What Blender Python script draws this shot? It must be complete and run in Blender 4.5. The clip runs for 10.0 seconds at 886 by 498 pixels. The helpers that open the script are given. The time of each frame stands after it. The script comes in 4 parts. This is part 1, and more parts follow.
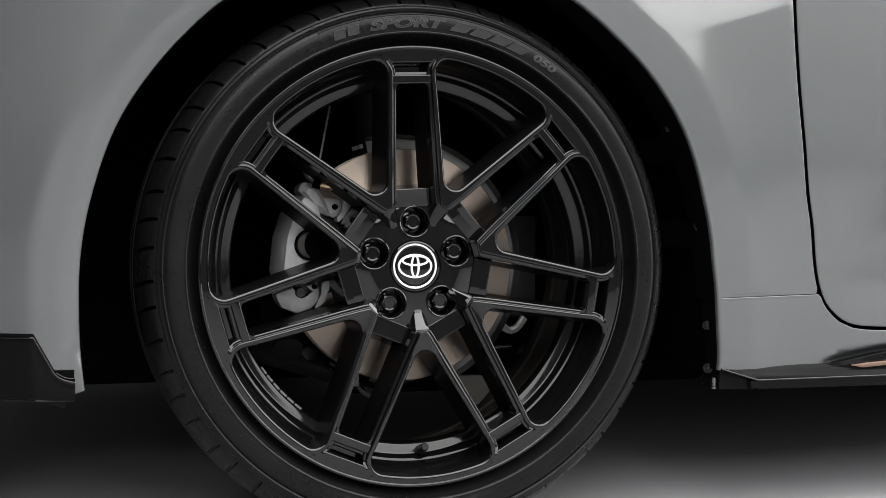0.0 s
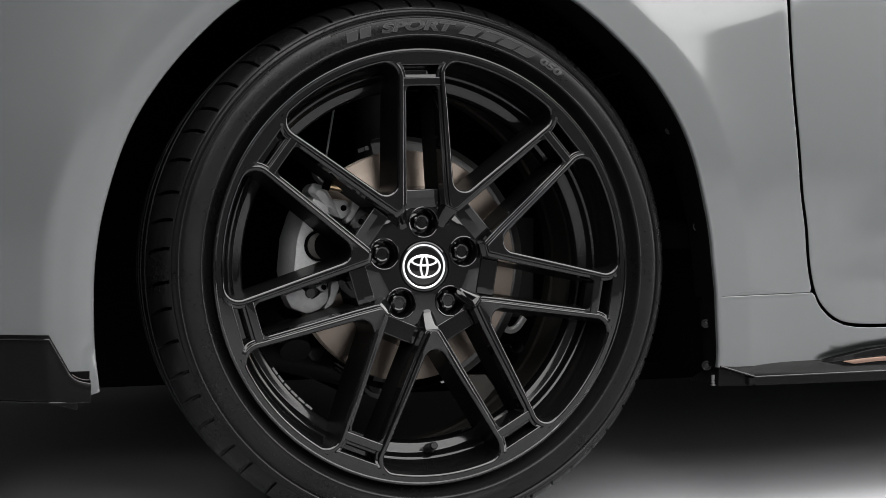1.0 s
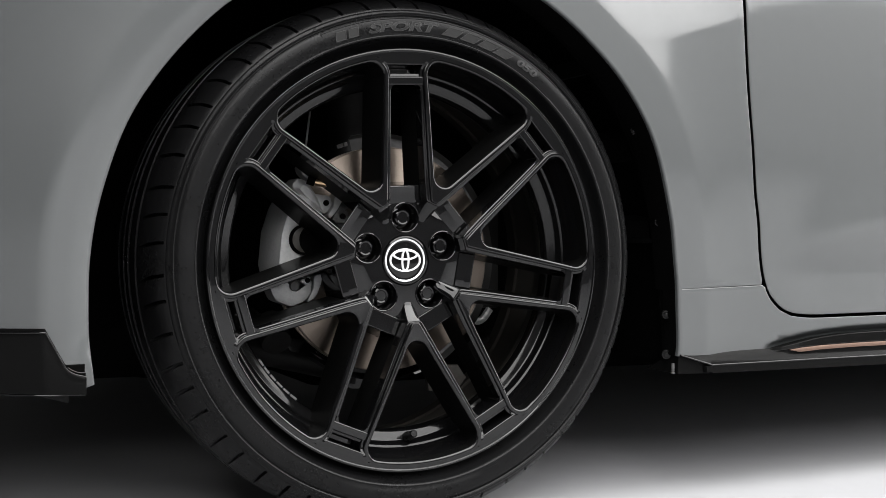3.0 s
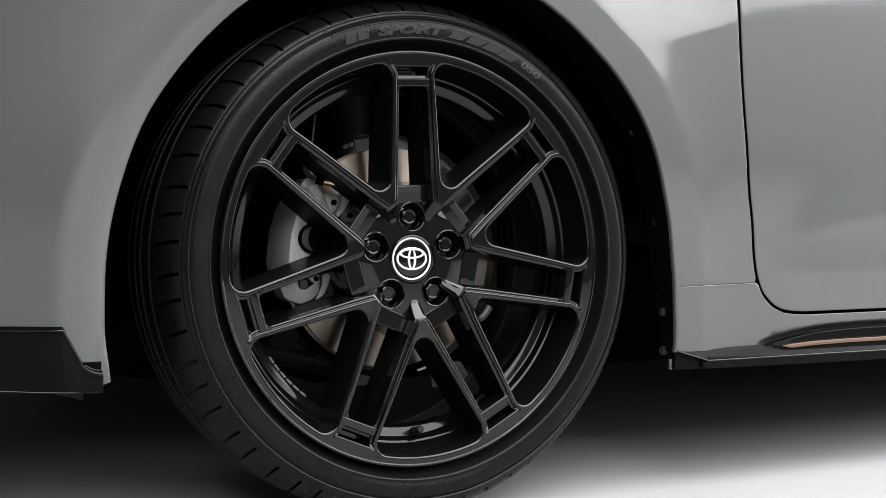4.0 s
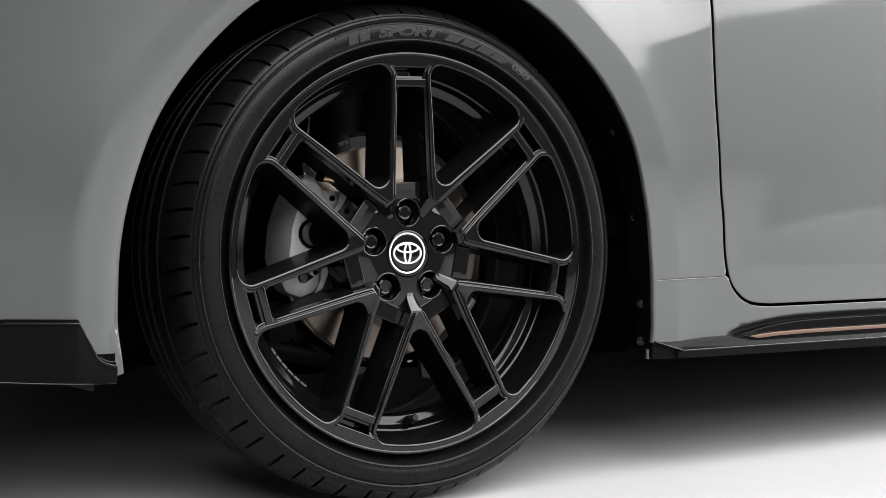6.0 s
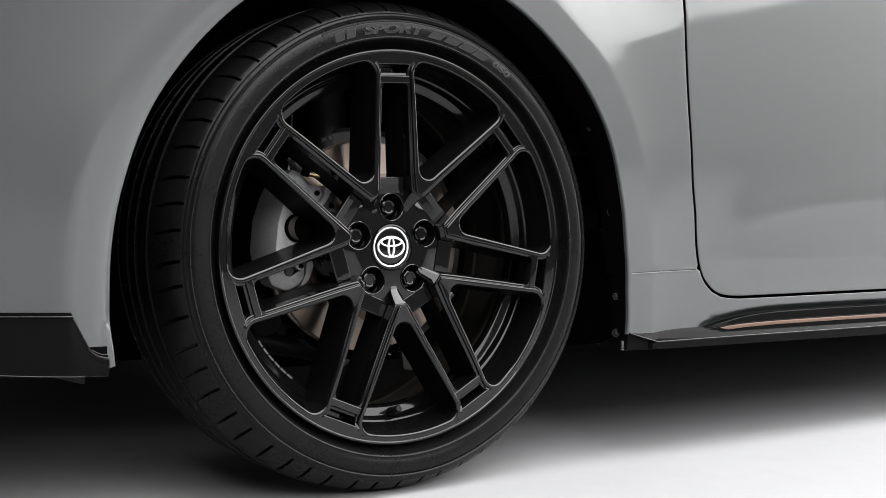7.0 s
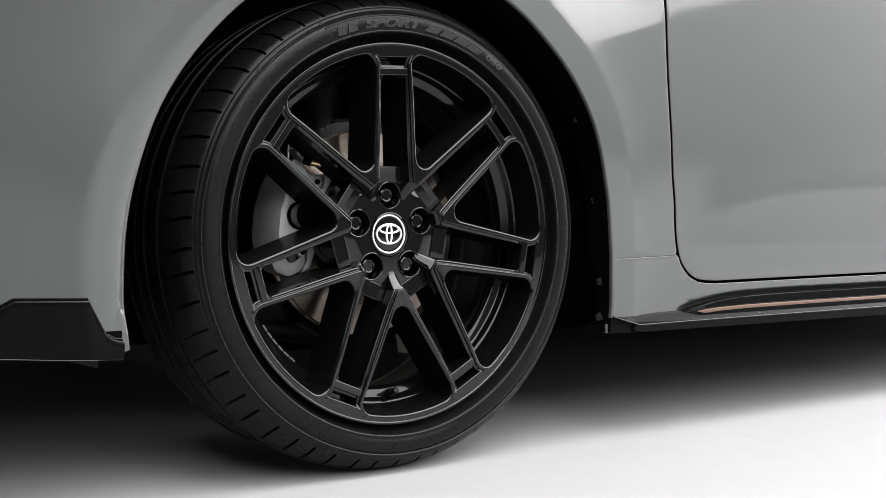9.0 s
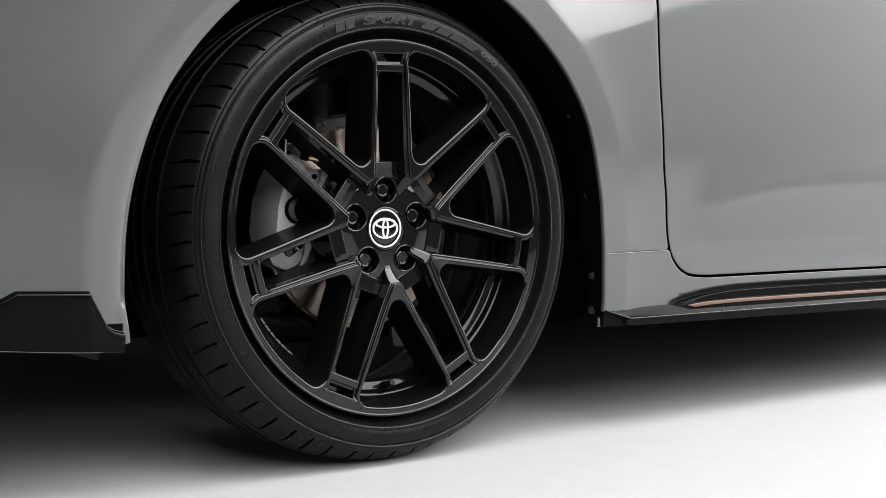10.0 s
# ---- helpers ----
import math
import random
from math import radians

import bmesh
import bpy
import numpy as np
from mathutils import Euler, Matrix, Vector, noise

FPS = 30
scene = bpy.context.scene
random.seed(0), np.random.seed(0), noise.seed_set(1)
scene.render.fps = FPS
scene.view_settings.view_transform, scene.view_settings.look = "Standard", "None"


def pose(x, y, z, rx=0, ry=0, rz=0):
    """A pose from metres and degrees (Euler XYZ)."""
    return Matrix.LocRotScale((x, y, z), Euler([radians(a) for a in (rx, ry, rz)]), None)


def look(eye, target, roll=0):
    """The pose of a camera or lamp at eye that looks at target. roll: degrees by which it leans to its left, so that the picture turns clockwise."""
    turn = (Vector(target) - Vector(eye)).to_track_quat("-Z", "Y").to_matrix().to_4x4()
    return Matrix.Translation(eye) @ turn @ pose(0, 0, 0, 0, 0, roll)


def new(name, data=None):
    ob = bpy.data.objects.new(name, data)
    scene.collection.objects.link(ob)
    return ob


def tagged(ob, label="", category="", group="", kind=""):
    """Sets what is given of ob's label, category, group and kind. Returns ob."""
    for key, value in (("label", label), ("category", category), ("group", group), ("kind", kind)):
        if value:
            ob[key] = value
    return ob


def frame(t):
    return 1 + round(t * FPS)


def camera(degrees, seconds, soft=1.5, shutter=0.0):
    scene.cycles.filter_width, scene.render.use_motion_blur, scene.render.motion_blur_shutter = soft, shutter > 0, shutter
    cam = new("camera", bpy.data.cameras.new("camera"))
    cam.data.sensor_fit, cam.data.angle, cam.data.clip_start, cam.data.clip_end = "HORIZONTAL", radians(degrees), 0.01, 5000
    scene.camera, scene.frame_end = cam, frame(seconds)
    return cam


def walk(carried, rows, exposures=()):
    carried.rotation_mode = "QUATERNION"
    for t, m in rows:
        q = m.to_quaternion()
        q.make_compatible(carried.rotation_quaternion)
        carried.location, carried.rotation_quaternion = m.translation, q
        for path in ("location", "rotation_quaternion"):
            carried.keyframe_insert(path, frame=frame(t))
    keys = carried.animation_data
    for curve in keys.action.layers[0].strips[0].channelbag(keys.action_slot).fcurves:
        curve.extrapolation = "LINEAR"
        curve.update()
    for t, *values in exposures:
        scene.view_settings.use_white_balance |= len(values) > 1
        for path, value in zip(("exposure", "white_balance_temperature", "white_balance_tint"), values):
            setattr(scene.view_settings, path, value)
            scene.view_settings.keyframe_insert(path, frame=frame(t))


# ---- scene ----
cam = camera(41.7, 10.0, soft=0.6)
PATH = [
    (0, (-0.348, -1.265, 0.337), (0.231, 0.649, 0.316), 0.2),
    (0.5, (-0.384, -1.261, 0.33), (0.238, 0.64, 0.319), 0.1),
    (1, (-0.423, -1.256, 0.329), (0.249, 0.627, 0.321), 0.0),
    (1.5, (-0.458, -1.252, 0.331), (0.266, 0.613, 0.32), 0.1),
    (2, (-0.487, -1.252, 0.331), (0.291, 0.59, 0.318), 0.1),
    (2.5, (-0.512, -1.254, 0.337), (0.307, 0.571, 0.314), 0.2),
    (4, (-0.592, -1.257, 0.335), (0.312, 0.527, 0.307), 0.2),
    (4.5, (-0.622, -1.256, 0.336), (0.316, 0.51, 0.308), 0.2),
    (5, (-0.646, -1.256, 0.336), (0.322, 0.494, 0.305), 0.2),
    (5.5, (-0.668, -1.258, 0.336), (0.323, 0.48, 0.301), 0.3),
    (7, (-0.744, -1.259, 0.333), (0.353, 0.413, 0.29), 0.3),
    (7.5, (-0.759, -1.264, 0.335), (0.362, 0.392, 0.282), 0.4),
    (8, (-0.784, -1.262, 0.337), (0.357, 0.379, 0.277), 0.4),
    (8.5, (-0.809, -1.263, 0.338), (0.347, 0.368, 0.271), 0.4),
    (9, (-0.828, -1.264, 0.333), (0.348, 0.353, 0.269), 0.3),
    (9.5, (-0.844, -1.267, 0.337), (0.345, 0.34, 0.264), 0.4),
    (10, (-0.848, -1.273, 0.333), (0.345, 0.33, 0.26), 0.4),
]
walk(cam, [(t, look(eye, target, roll)) for t, eye, target, roll in PATH])

# ---- world and studio light ----
world = bpy.data.worlds.new("studio_world")
scene.world = world
world.use_nodes = True
world.node_tree.nodes["Background"].inputs[0].default_value = (0.9, 0.95, 1.0, 1)
world.node_tree.nodes["Background"].inputs[1].default_value = 0.02
scene.view_settings.exposure = 0.0


# ---- small helpers ----
def link_mesh(name, bm, material, parent=None, label="", sharp=38):
    bmesh.ops.remove_doubles(bm, verts=bm.verts, dist=1e-6)
    bmesh.ops.recalc_face_normals(bm, faces=bm.faces)
    me = bpy.data.meshes.new(name)
    bm.to_mesh(me)
    bm.free()
    me.polygons.foreach_set("use_smooth", [True] * len(me.polygons))
    me.set_sharp_from_angle(angle=radians(sharp))
    if material:
        me.materials.append(material)
    ob = new(name, me)
    if parent:
        ob.parent = parent
    if label:
        ob["label"] = label
    return ob


def part(name, bm, material, parent, label="", sharp=38):
    return link_mesh(name, bm, material, parent, label, sharp)


def strip(bm, rows, close_u=False, close_v=False):
    """Quads between rows of points; u runs along a row, v from row to row."""
    vs = [[bm.verts.new(p) for p in row] for row in rows]
    nv, nu = len(vs), len(vs[0])
    for j in range(nv if close_v else nv - 1):
        for i in range(nu if close_u else nu - 1):
            a, b = vs[j], vs[(j + 1) % nv]
            quad = [a[i], a[(i + 1) % nu], b[(i + 1) % nu], b[i]]
            if len(set(quad)) == 4:
                bm.faces.new(quad)
    return vs


def cap(bm, ring):
    bm.faces.new(ring)


def box(bm, lo, hi, bevel=0.0, segments=2):
    made = bmesh.ops.create_cube(bm, size=1)["verts"]
    for v in made:
        v.co = Vector([(a + b) / 2 + c * (b - a) for a, b, c in zip(lo, hi, v.co)])
    if bevel:
        edges = list({e for v in made for e in v.link_edges})
        bmesh.ops.bevel(bm, geom=edges, offset=bevel, segments=segments, profile=0.7, affect="EDGES")


def rod(bm, a, b, ra, rb=None, n=20, ends=True):
    """A round bar from a to b."""
    a, b = Vector(a), Vector(b)
    rb = ra if rb is None else rb
    turn = (b - a).to_track_quat("Z", "Y").to_matrix()
    rows = [[p + turn @ Vector((r * math.cos(t), r * math.sin(t), 0)) for t in np.linspace(0, 2 * math.pi, n, endpoint=False)] for p, r in ((a, ra), (b, rb))]
    vs = strip(bm, rows, close_u=True)
    if ends:
        cap(bm, vs[0])
        cap(bm, vs[-1])


def tube(bm, line, r, n=10):
    """A thin round bead along a line."""
    rows = []
    for i, p in enumerate(line):
        d = (line[min(i + 1, len(line) - 1)] - line[max(i - 1, 0)]).normalized()
        side = d.cross(Vector((0, 1, 0))).normalized()
        out = side.cross(d)
        rows.append([p + r * (math.cos(t) * side + math.sin(t) * out) for t in np.linspace(0, 2 * math.pi, n, endpoint=False)])
    strip(bm, rows, close_u=True)


def soften(points, n=4):
    """A line of (u, v, radius) with its corners rounded by those radii."""
    out = [tuple(points[0][:2])]
    for a, b, c in zip(points, points[1:], points[2:]):
        if len(b) < 3 or not b[2]:
            out.append(tuple(b[:2]))
            continue
        p, q, r = (Vector(v[:2]) for v in (a, b, c))
        e, f = (p - q).normalized(), (r - q).normalized()
        half = e.angle(f) / 2
        reach = min(b[2] / math.tan(half), 0.48 * (p - q).length, 0.48 * (r - q).length)
        radius = reach * math.tan(half)
        centre = q + (e + f).normalized() * radius / math.sin(half)
        u, w = q + e * reach - centre, q + f * reach - centre
        for k in np.linspace(0, 1, n + 1):
            out.append(tuple(centre + u.lerp(w, k).normalized() * radius))
    return out + [tuple(points[-1][:2])]


def even_normals(ob):
    """Shading that keeps broad faces flat and lets the rounded edges turn."""
    m = ob.modifiers.new("normals", "WEIGHTED_NORMAL")
    m.mode, m.weight, m.keep_sharp = "FACE_AREA", 90, True
    return ob


def smooth(x, a, b):
    t = min(1.0, max(0.0, (x - a) / (b - a)))
    return t * t * (3 - 2 * t)


# ---- materials ----
def material(name, colour, rough, metal=0.0, coat=0.0, coat_rough=0.03, grain=None, spread=0.0, rough_spread=0.0, bump=None, specular=0.5, scratch=None):
    """Principled material; grain: noise scale of the colour and gloss variation, bump: (scale, strength)."""
    m = bpy.data.materials.new(name)
    m.use_nodes = True
    nt = m.node_tree
    b = nt.nodes["Principled BSDF"]
    b.inputs["Base Color"].default_value = (*colour, 1)
    b.inputs["Roughness"].default_value = rough
    b.inputs["Metallic"].default_value = metal
    b.inputs["Coat Weight"].default_value = coat
    b.inputs["Coat Roughness"].default_value = coat_rough
    b.inputs["Specular IOR Level"].default_value = specular
    co = nt.nodes.new("ShaderNodeTexCoord")
    if grain:
        fine, broad = nt.nodes.new("ShaderNodeTexNoise"), nt.nodes.new("ShaderNodeTexNoise")
        fine.inputs["Scale"].default_value, fine.inputs["Detail"].default_value = grain, 6
        broad.inputs["Scale"].default_value, broad.inputs["Detail"].default_value = grain / 14, 3
        mix = nt.nodes.new("ShaderNodeMath")
        mix.operation = "ADD"
        for n, slot in ((fine, 0), (broad, 1)):
            nt.links.new(co.outputs["Object"], n.inputs["Vector"])
            nt.links.new(n.outputs["Fac"], mix.inputs[slot])
        ramp = nt.nodes.new("ShaderNodeMapRange")
        ramp.inputs["From Min"].default_value, ramp.inputs["From Max"].default_value = 0.6, 1.4
        ramp.inputs["To Min"].default_value, ramp.inputs["To Max"].default_value = 1 - spread, 1 + spread
        nt.links.new(mix.outputs[0], ramp.inputs["Value"])
        scale = nt.nodes.new("ShaderNodeVectorMath")
        scale.operation = "SCALE"
        scale.inputs[0].default_value = colour
        nt.links.new(ramp.outputs[0], scale.inputs["Scale"])
        nt.links.new(scale.outputs[0], b.inputs["Base Color"])
        if rough_spread:
            gloss = nt.nodes.new("ShaderNodeMapRange")
            gloss.inputs["From Min"].default_value, gloss.inputs["From Max"].default_value = 0.6, 1.4
            gloss.inputs["To Min"].default_value, gloss.inputs["To Max"].default_value = rough - rough_spread, rough + rough_spread
            nt.links.new(mix.outputs[0], gloss.inputs["Value"])
            nt.links.new(gloss.outputs[0], b.inputs["Roughness"])
    if bump:
        n, bp = nt.nodes.new("ShaderNodeTexNoise"), nt.nodes.new("ShaderNodeBump")
        n.inputs["Scale"].default_value, n.inputs["Detail"].default_value = bump[0], 5
        bp.inputs["Strength"].default_value, bp.inputs["Distance"].default_value = bump[1], 0.001
        nt.links.new(co.outputs["Object"], n.inputs["Vector"])
        nt.links.new(n.outputs["Fac"], bp.inputs["Height"])
        nt.links.new(bp.outputs["Normal"], b.inputs["Normal"])
    return m


PAINT = material("grey_paint", (0.060, 0.0635, 0.0645), 0.42, specular=0.25, coat=0.9, coat_rough=0.10, grain=900, spread=0.025)
GLOSS_BLACK = material("gloss_black", (0.0025, 0.0025, 0.0027), 0.025, specular=0.40, grain=300, spread=0.15, rough_spread=0.012)
LIP_BLACK = material("lip_black", (0.003, 0.003, 0.003), 0.16, specular=0.06, grain=200, spread=0.2)
# shade of the spoke sides, put into a copy of gloss_black without reflections
FLANK_SHADE = material("flank_shade_black", (0.003, 0.003, 0.003), 0.3, specular=0.02, grain=200, spread=0.2)
SKIRT_BLACK = material("skirt_black", (0.005, 0.005, 0.005), 0.06, specular=0.025, grain=200, spread=0.15)
BARREL_BLACK = material("barrel_black", (0.0025, 0.0025, 0.0027), 0.11, specular=0.34, grain=120, spread=0.2, rough_spread=0.03)
RUBBER = material("tyre_rubber", (0.0036, 0.0036, 0.0038), 0.30, specular=0.13, grain=260, spread=0.22, rough_spread=0.06, bump=(1400, 0.15))
RUBBER_MARK = material("raised_rubber", (0.024, 0.024, 0.024), 0.4, specular=0.25, grain=300, spread=0.15)
RUBBER_FILL = material("roughened_rubber", (0.011, 0.011, 0.011), 0.45, specular=0.2, grain=600, spread=0.3)
# black liner plastic, also the colour of shade in returns, hollow and holes
LINER_AND_SHADE = material("liner_and_shade_black", (0.0025, 0.0025, 0.0025), 0.95, specular=0.0, grain=150, spread=0.3, bump=(500, 0.2))
BOUNCE_GREY = material("bounce_grey", (0.48, 0.48, 0.48), 0.6, grain=60, spread=0.1)
RIB_PLASTIC = material("rib_plastic", (0.004, 0.004, 0.004), 0.3, specular=0.22, grain=150, spread=0.3)
CLIP_PLASTIC = material("clip_plastic", (0.010, 0.010, 0.010), 0.22, specular=0.15)
DARK_METAL = material("dark_metal", (0.012, 0.012, 0.012), 0.45, metal=0.0, grain=120, spread=0.3)
# brownish reflection of the brake inside the barrel, put into the base colour
BARREL_BROWN = material("barrel_reflection_brown", (0.042, 0.039, 0.035), 0.38, specular=0.3, grain=90, spread=0.3, rough_spread=0.08)
SHIELD = material("shield_steel", (0.09, 0.09, 0.09), 0.45, metal=0.3, grain=120, spread=0.2)
CAST = material("cast_aluminium", (0.32, 0.323, 0.323), 0.42, metal=0.3, grain=240, spread=0.18, rough_spread=0.08, bump=(700, 0.3))
BRASS = material("brass", (0.50, 0.36, 0.22), 0.28, metal=1.0)
CHROME = material("bright_silver", (0.88, 0.89, 0.90), 0.22, metal=0.4)
BRONZE = material("bronze_trim", (0.13, 0.082, 0.062), 0.38, metal=0.6, specular=0.4, grain=200, spread=0.15)
FLOOR = material("studio_floor_white", (0.285, 0.287, 0.296), 0.5, grain=20, spread=0.015, rough_spread=0.06)
WALL = material("studio_wall_grey", (0.04, 0.04, 0.04), 0.8, grain=8, spread=0.05)
CYC = material("cyclorama_grey", (0.08, 0.08, 0.082), 0.8, grain=8, spread=0.05)
CEILING = material("studio_ceiling_black", (0.03, 0.03, 0.03), 0.85, grain=8, spread=0.05)


def disc_steel():
    """Machined brake steel with fine rings about the axle."""
    m = material("disc_steel", (0.23, 0.193, 0.163), 0.3, metal=1.0)
    nt = m.node_tree
    b = nt.nodes["Principled BSDF"]
    co, ln, rng = nt.nodes.new("ShaderNodeTexCoord"), nt.nodes.new("ShaderNodeVectorMath"), nt.nodes.new("ShaderNodeMapRange")
    away = nt.nodes.new("ShaderNodeVectorMath")
    away.operation, ln.operation = "MULTIPLY", "LENGTH"
    away.inputs[1].default_value = (1, 0, 1)
    nt.links.new(co.outputs["Object"], away.inputs[0])
    nt.links.new(away.outputs[0], ln.inputs[0])
    n = nt.nodes.new("ShaderNodeTexNoise")
    n.noise_dimensions = "1D"
    n.inputs["Scale"].default_value, n.inputs["Detail"].default_value = 700, 4
    nt.links.new(ln.outputs["Value"], n.inputs["W"])
    rng.inputs["To Min"].default_value, rng.inputs["To Max"].default_value = 0.26, 0.5
    nt.links.new(n.outputs["Fac"], rng.inputs["Value"])
    nt.links.new(rng.outputs[0], b.inputs["Roughness"])
    tang = nt.nodes.new("ShaderNodeTangent")
    tang.direction_type, tang.axis = "RADIAL", "Y"
    b.inputs["Anisotropic"].default_value = 0.9
    b.inputs["Anisotropic Rotation"].default_value = 0.25
    nt.links.new(tang.outputs["Tangent"], b.inputs["Tangent"])
    bp = nt.nodes.new("ShaderNodeBump")
    bp.inputs["Strength"].default_value, bp.inputs["Distance"].default_value = 0.25, 0.0005
    nt.links.new(n.outputs["Fac"], bp.inputs["Height"])
    nt.links.new(bp.outputs["Normal"], b.inputs["Normal"])
    return m


DISC = disc_steel()


def glow(name, colour, strength):
    m = bpy.data.materials.new(name)
    m.use_nodes = True
    b = m.node_tree.nodes["Principled BSDF"]
    b.inputs["Base Color"].default_value = (0.8, 0.8, 0.8, 1)
    b.inputs["Emission Color"].default_value = (*colour, 1)
    b.inputs["Emission Strength"].default_value = strength
    return m


# ---- studio ----
def sheet(name, corners, mat, label, category, n=1):
    bm = bmesh.new()
    a, b, c, d = map(Vector, corners)
    strip(bm, [[(a.lerp(b, u)).lerp(d.lerp(c, u), v) for u in np.linspace(0, 1, n + 1)] for v in np.linspace(0, 1, n + 1)])
    return tagged(link_mesh(name, bm, mat), label, category, kind="structure")


def wall(name, lo, hi, mat, label):
    bm = bmesh.new()
    box(bm, lo, hi)
    return tagged(link_mesh(name, bm, mat), label, "wall" if "wall" in name else name, kind="structure")


X0, X1, Y0, Y1, TOP = -6.0, 7.5, -6.0, 7.0, 4.2
sheet("floor", ((X0, Y0, 0), (X1, Y0, 0), (X1, Y1, 0), (X0, Y1, 0)), FLOOR, "smooth white painted studio floor", "floor")
wall("wall_front", (X0 - 0.2, Y0 - 0.2, 0), (X1 + 0.2, Y0, TOP), CYC, "plain dark grey studio wall")
wall("wall_back", (X0 - 0.2, Y1, 0), (X1 + 0.2, Y1 + 0.2, TOP), WALL, "plain dark grey studio wall")
wall("wall_left", (X0 - 0.2, Y0, 0), (X0, Y1, TOP), WALL, "plain dark grey studio wall")
wall("wall_right", (X1, Y0, 0), (X1 + 0.2, Y1, TOP), WALL, "plain dark grey studio wall")
wall("ceiling", (X0 - 0.2, Y0 - 0.2, TOP), (X1 + 0.2, Y1 + 0.2, TOP + 0.2), CEILING, "plain black studio ceiling")


def softbox(x, y, z, w, d, strength, aim=None):
    """A hanging light box, its white cloth downwards or towards aim."""
    top = tagged(new("softbox"), "large rectangular studio softbox hanging from the ceiling, unseen", "studio light", group="studio lights")
    top.matrix_world = look((x, y, z), aim) if aim else pose(x, y, z)
    bm = bmesh.new()
    rows = [[(sx * w / 2 * k, sy * d / 2 * k, h) for sx, sy in ((-1, -1), (1, -1), (1, 1), (-1, 1))] for k, h in ((1.0, -0.01), (1.02, 0.0), (1.02, 0.08), (0.85, 0.3))]
    vs = strip(bm, rows, close_u=True)
    cap(bm, vs[-1])
    part("housing", bm, CEILING, top)
    bm = bmesh.new()
    strip(bm, [[(-w / 2, -d / 2, 0), (w / 2, -d / 2, 0)], [(-w / 2, d / 2, 0), (w / 2, d / 2, 0)]])
    part("diffuser", bm, glow("softbox_cloth", (1.0, 0.99, 0.98), strength), top, "glowing white diffuser cloth")
    up = top.matrix_world.inverted()
    for sx in (-1, 1):
        foot = top.matrix_world @ Vector((sx * w * 0.3, 0, 0.2))
        bm = bmesh.new()
        rod(bm, up @ foot, up @ Vector((foot.x, foot.y, TOP + 0.02)), 0.012, n=10)
        part("hanger", bm, DARK_METAL, top)
    return top


softbox(2.5, -1.10, 2.80, 7.4, 1.7, 10.0)
softbox(2.0, -3.9, 2.55, 9.2, 3.6, 5.8, aim=(2.0, -3.4, 0.05))
softbox(5.6, -1.35, 1.5, 1.5, 2.2, 10.0, aim=(0.8, -0.3, 0.5))
# weak fill added ahead of the car to lift the floor under its nose
softbox(-4.6, 0.9, 1.1, 2.6, 1.8, 1.2, aim=(0.0, 0.6, 0.1))

# ---- the car: one thing with its parts ----
car = tagged(new("car"), "glossy grey car with black wheels parked on white studio floor", "car")
ZC = 0.304  # wheel centre above the floor


# gap of the front edge and the bottom of the door, as x, z
GAP = [(0.4445, 0.80), (0.4495, 0.64), (0.4565, 0.535), (0.4675, 0.445), (0.4745, 0.392), (0.483, 0.351), (0.490, 0.304), (0.500, 0.270), (0.515, 0.2485), (0.542, 0.231), (0.580, 0.2255), (0.64, 0.2252), (0.81, 0.226), (1.09, 0.227), (1.75, 0.229)]


def rounded(points, n=12):
    """A smooth line through the points (Catmull-Rom)."""
    p = [Vector(q) for q in points]
    p = [2 * p[0] - p[1], *p, 2 * p[-1] - p[-2]]
    out = []
    for a, b, c, d in zip(p, p[1:], p[2:], p[3:]):
        for t in np.linspace(0, 1, n, endpoint=False):
            out.append(0.5 * (2 * b + (c - a) * t + (2 * a - 5 * b + 4 * c - d) * t * t + (3 * b - a - 3 * c + d) * t**3))
    return out + [p[-2]]


GAP_LINE = np.array([tuple(v) for v in rounded(GAP)])


def gap_x(z):
    rise = GAP_LINE[GAP_LINE[:, 0] < 0.575][::-1]
    return float(np.interp(z, rise[:, 1], rise[:, 0]))


def gap_z(x):
    return float(np.interp(x, GAP_LINE[:, 0], GAP_LINE[:, 1]))


def gap_far(x, z):
    """Distance to the gap line, negative on the side of the fender."""
    d = float(np.min(np.hypot(GAP_LINE[:, 0] - x, GAP_LINE[:, 1] - z)))
    a, b = GAP_LINE[:-1], GAP_LINE[1:]
    ab, ap = b - a, np.array([x, z]) - a
    t = np.clip((ap * ab).sum(1) / (ab * ab).sum(1), 0, 1)
    d = float(np.min(np.hypot(*(ap - ab * t[:, None]).T)))
    door_side = x > gap_x(z) if x < 0.57 else z > gap_z(x)
    return d if door_side else -d


def joint_z(x):
    """Seam between the fender and the sill panel."""
    return 0.2660 + 0.022 * (x - 0.357)


ARCH_T = [-30, -22, -19, -10, -7, 0, 2, 14, 28, 40, 50, 62, 90, 128, 137, 146, 155, 166, 177, 187, 197, 200, 210]
ARCH_R = [0.412, 0.390, 0.388, 0.3655, 0.3620, 0.3515, 0.3505, 0.3438, 0.3445, 0.3425, 0.3400, 0.3420, 0.346, 0.3545, 0.3535, 0.3545, 0.3570, 0.3570, 0.3605, 0.3645, 0.3745, 0.3785, 0.395]
_t = np.linspace(-30, 210, 481)
_r = np.interp(_t, ARCH_T, ARCH_R)
_r = np.convolve(np.pad(_r, 12, mode="edge"), np.hanning(25) / np.hanning(25).sum(), mode="valid")


def arch(deg):
    return float(np.interp(deg, _t, _r))


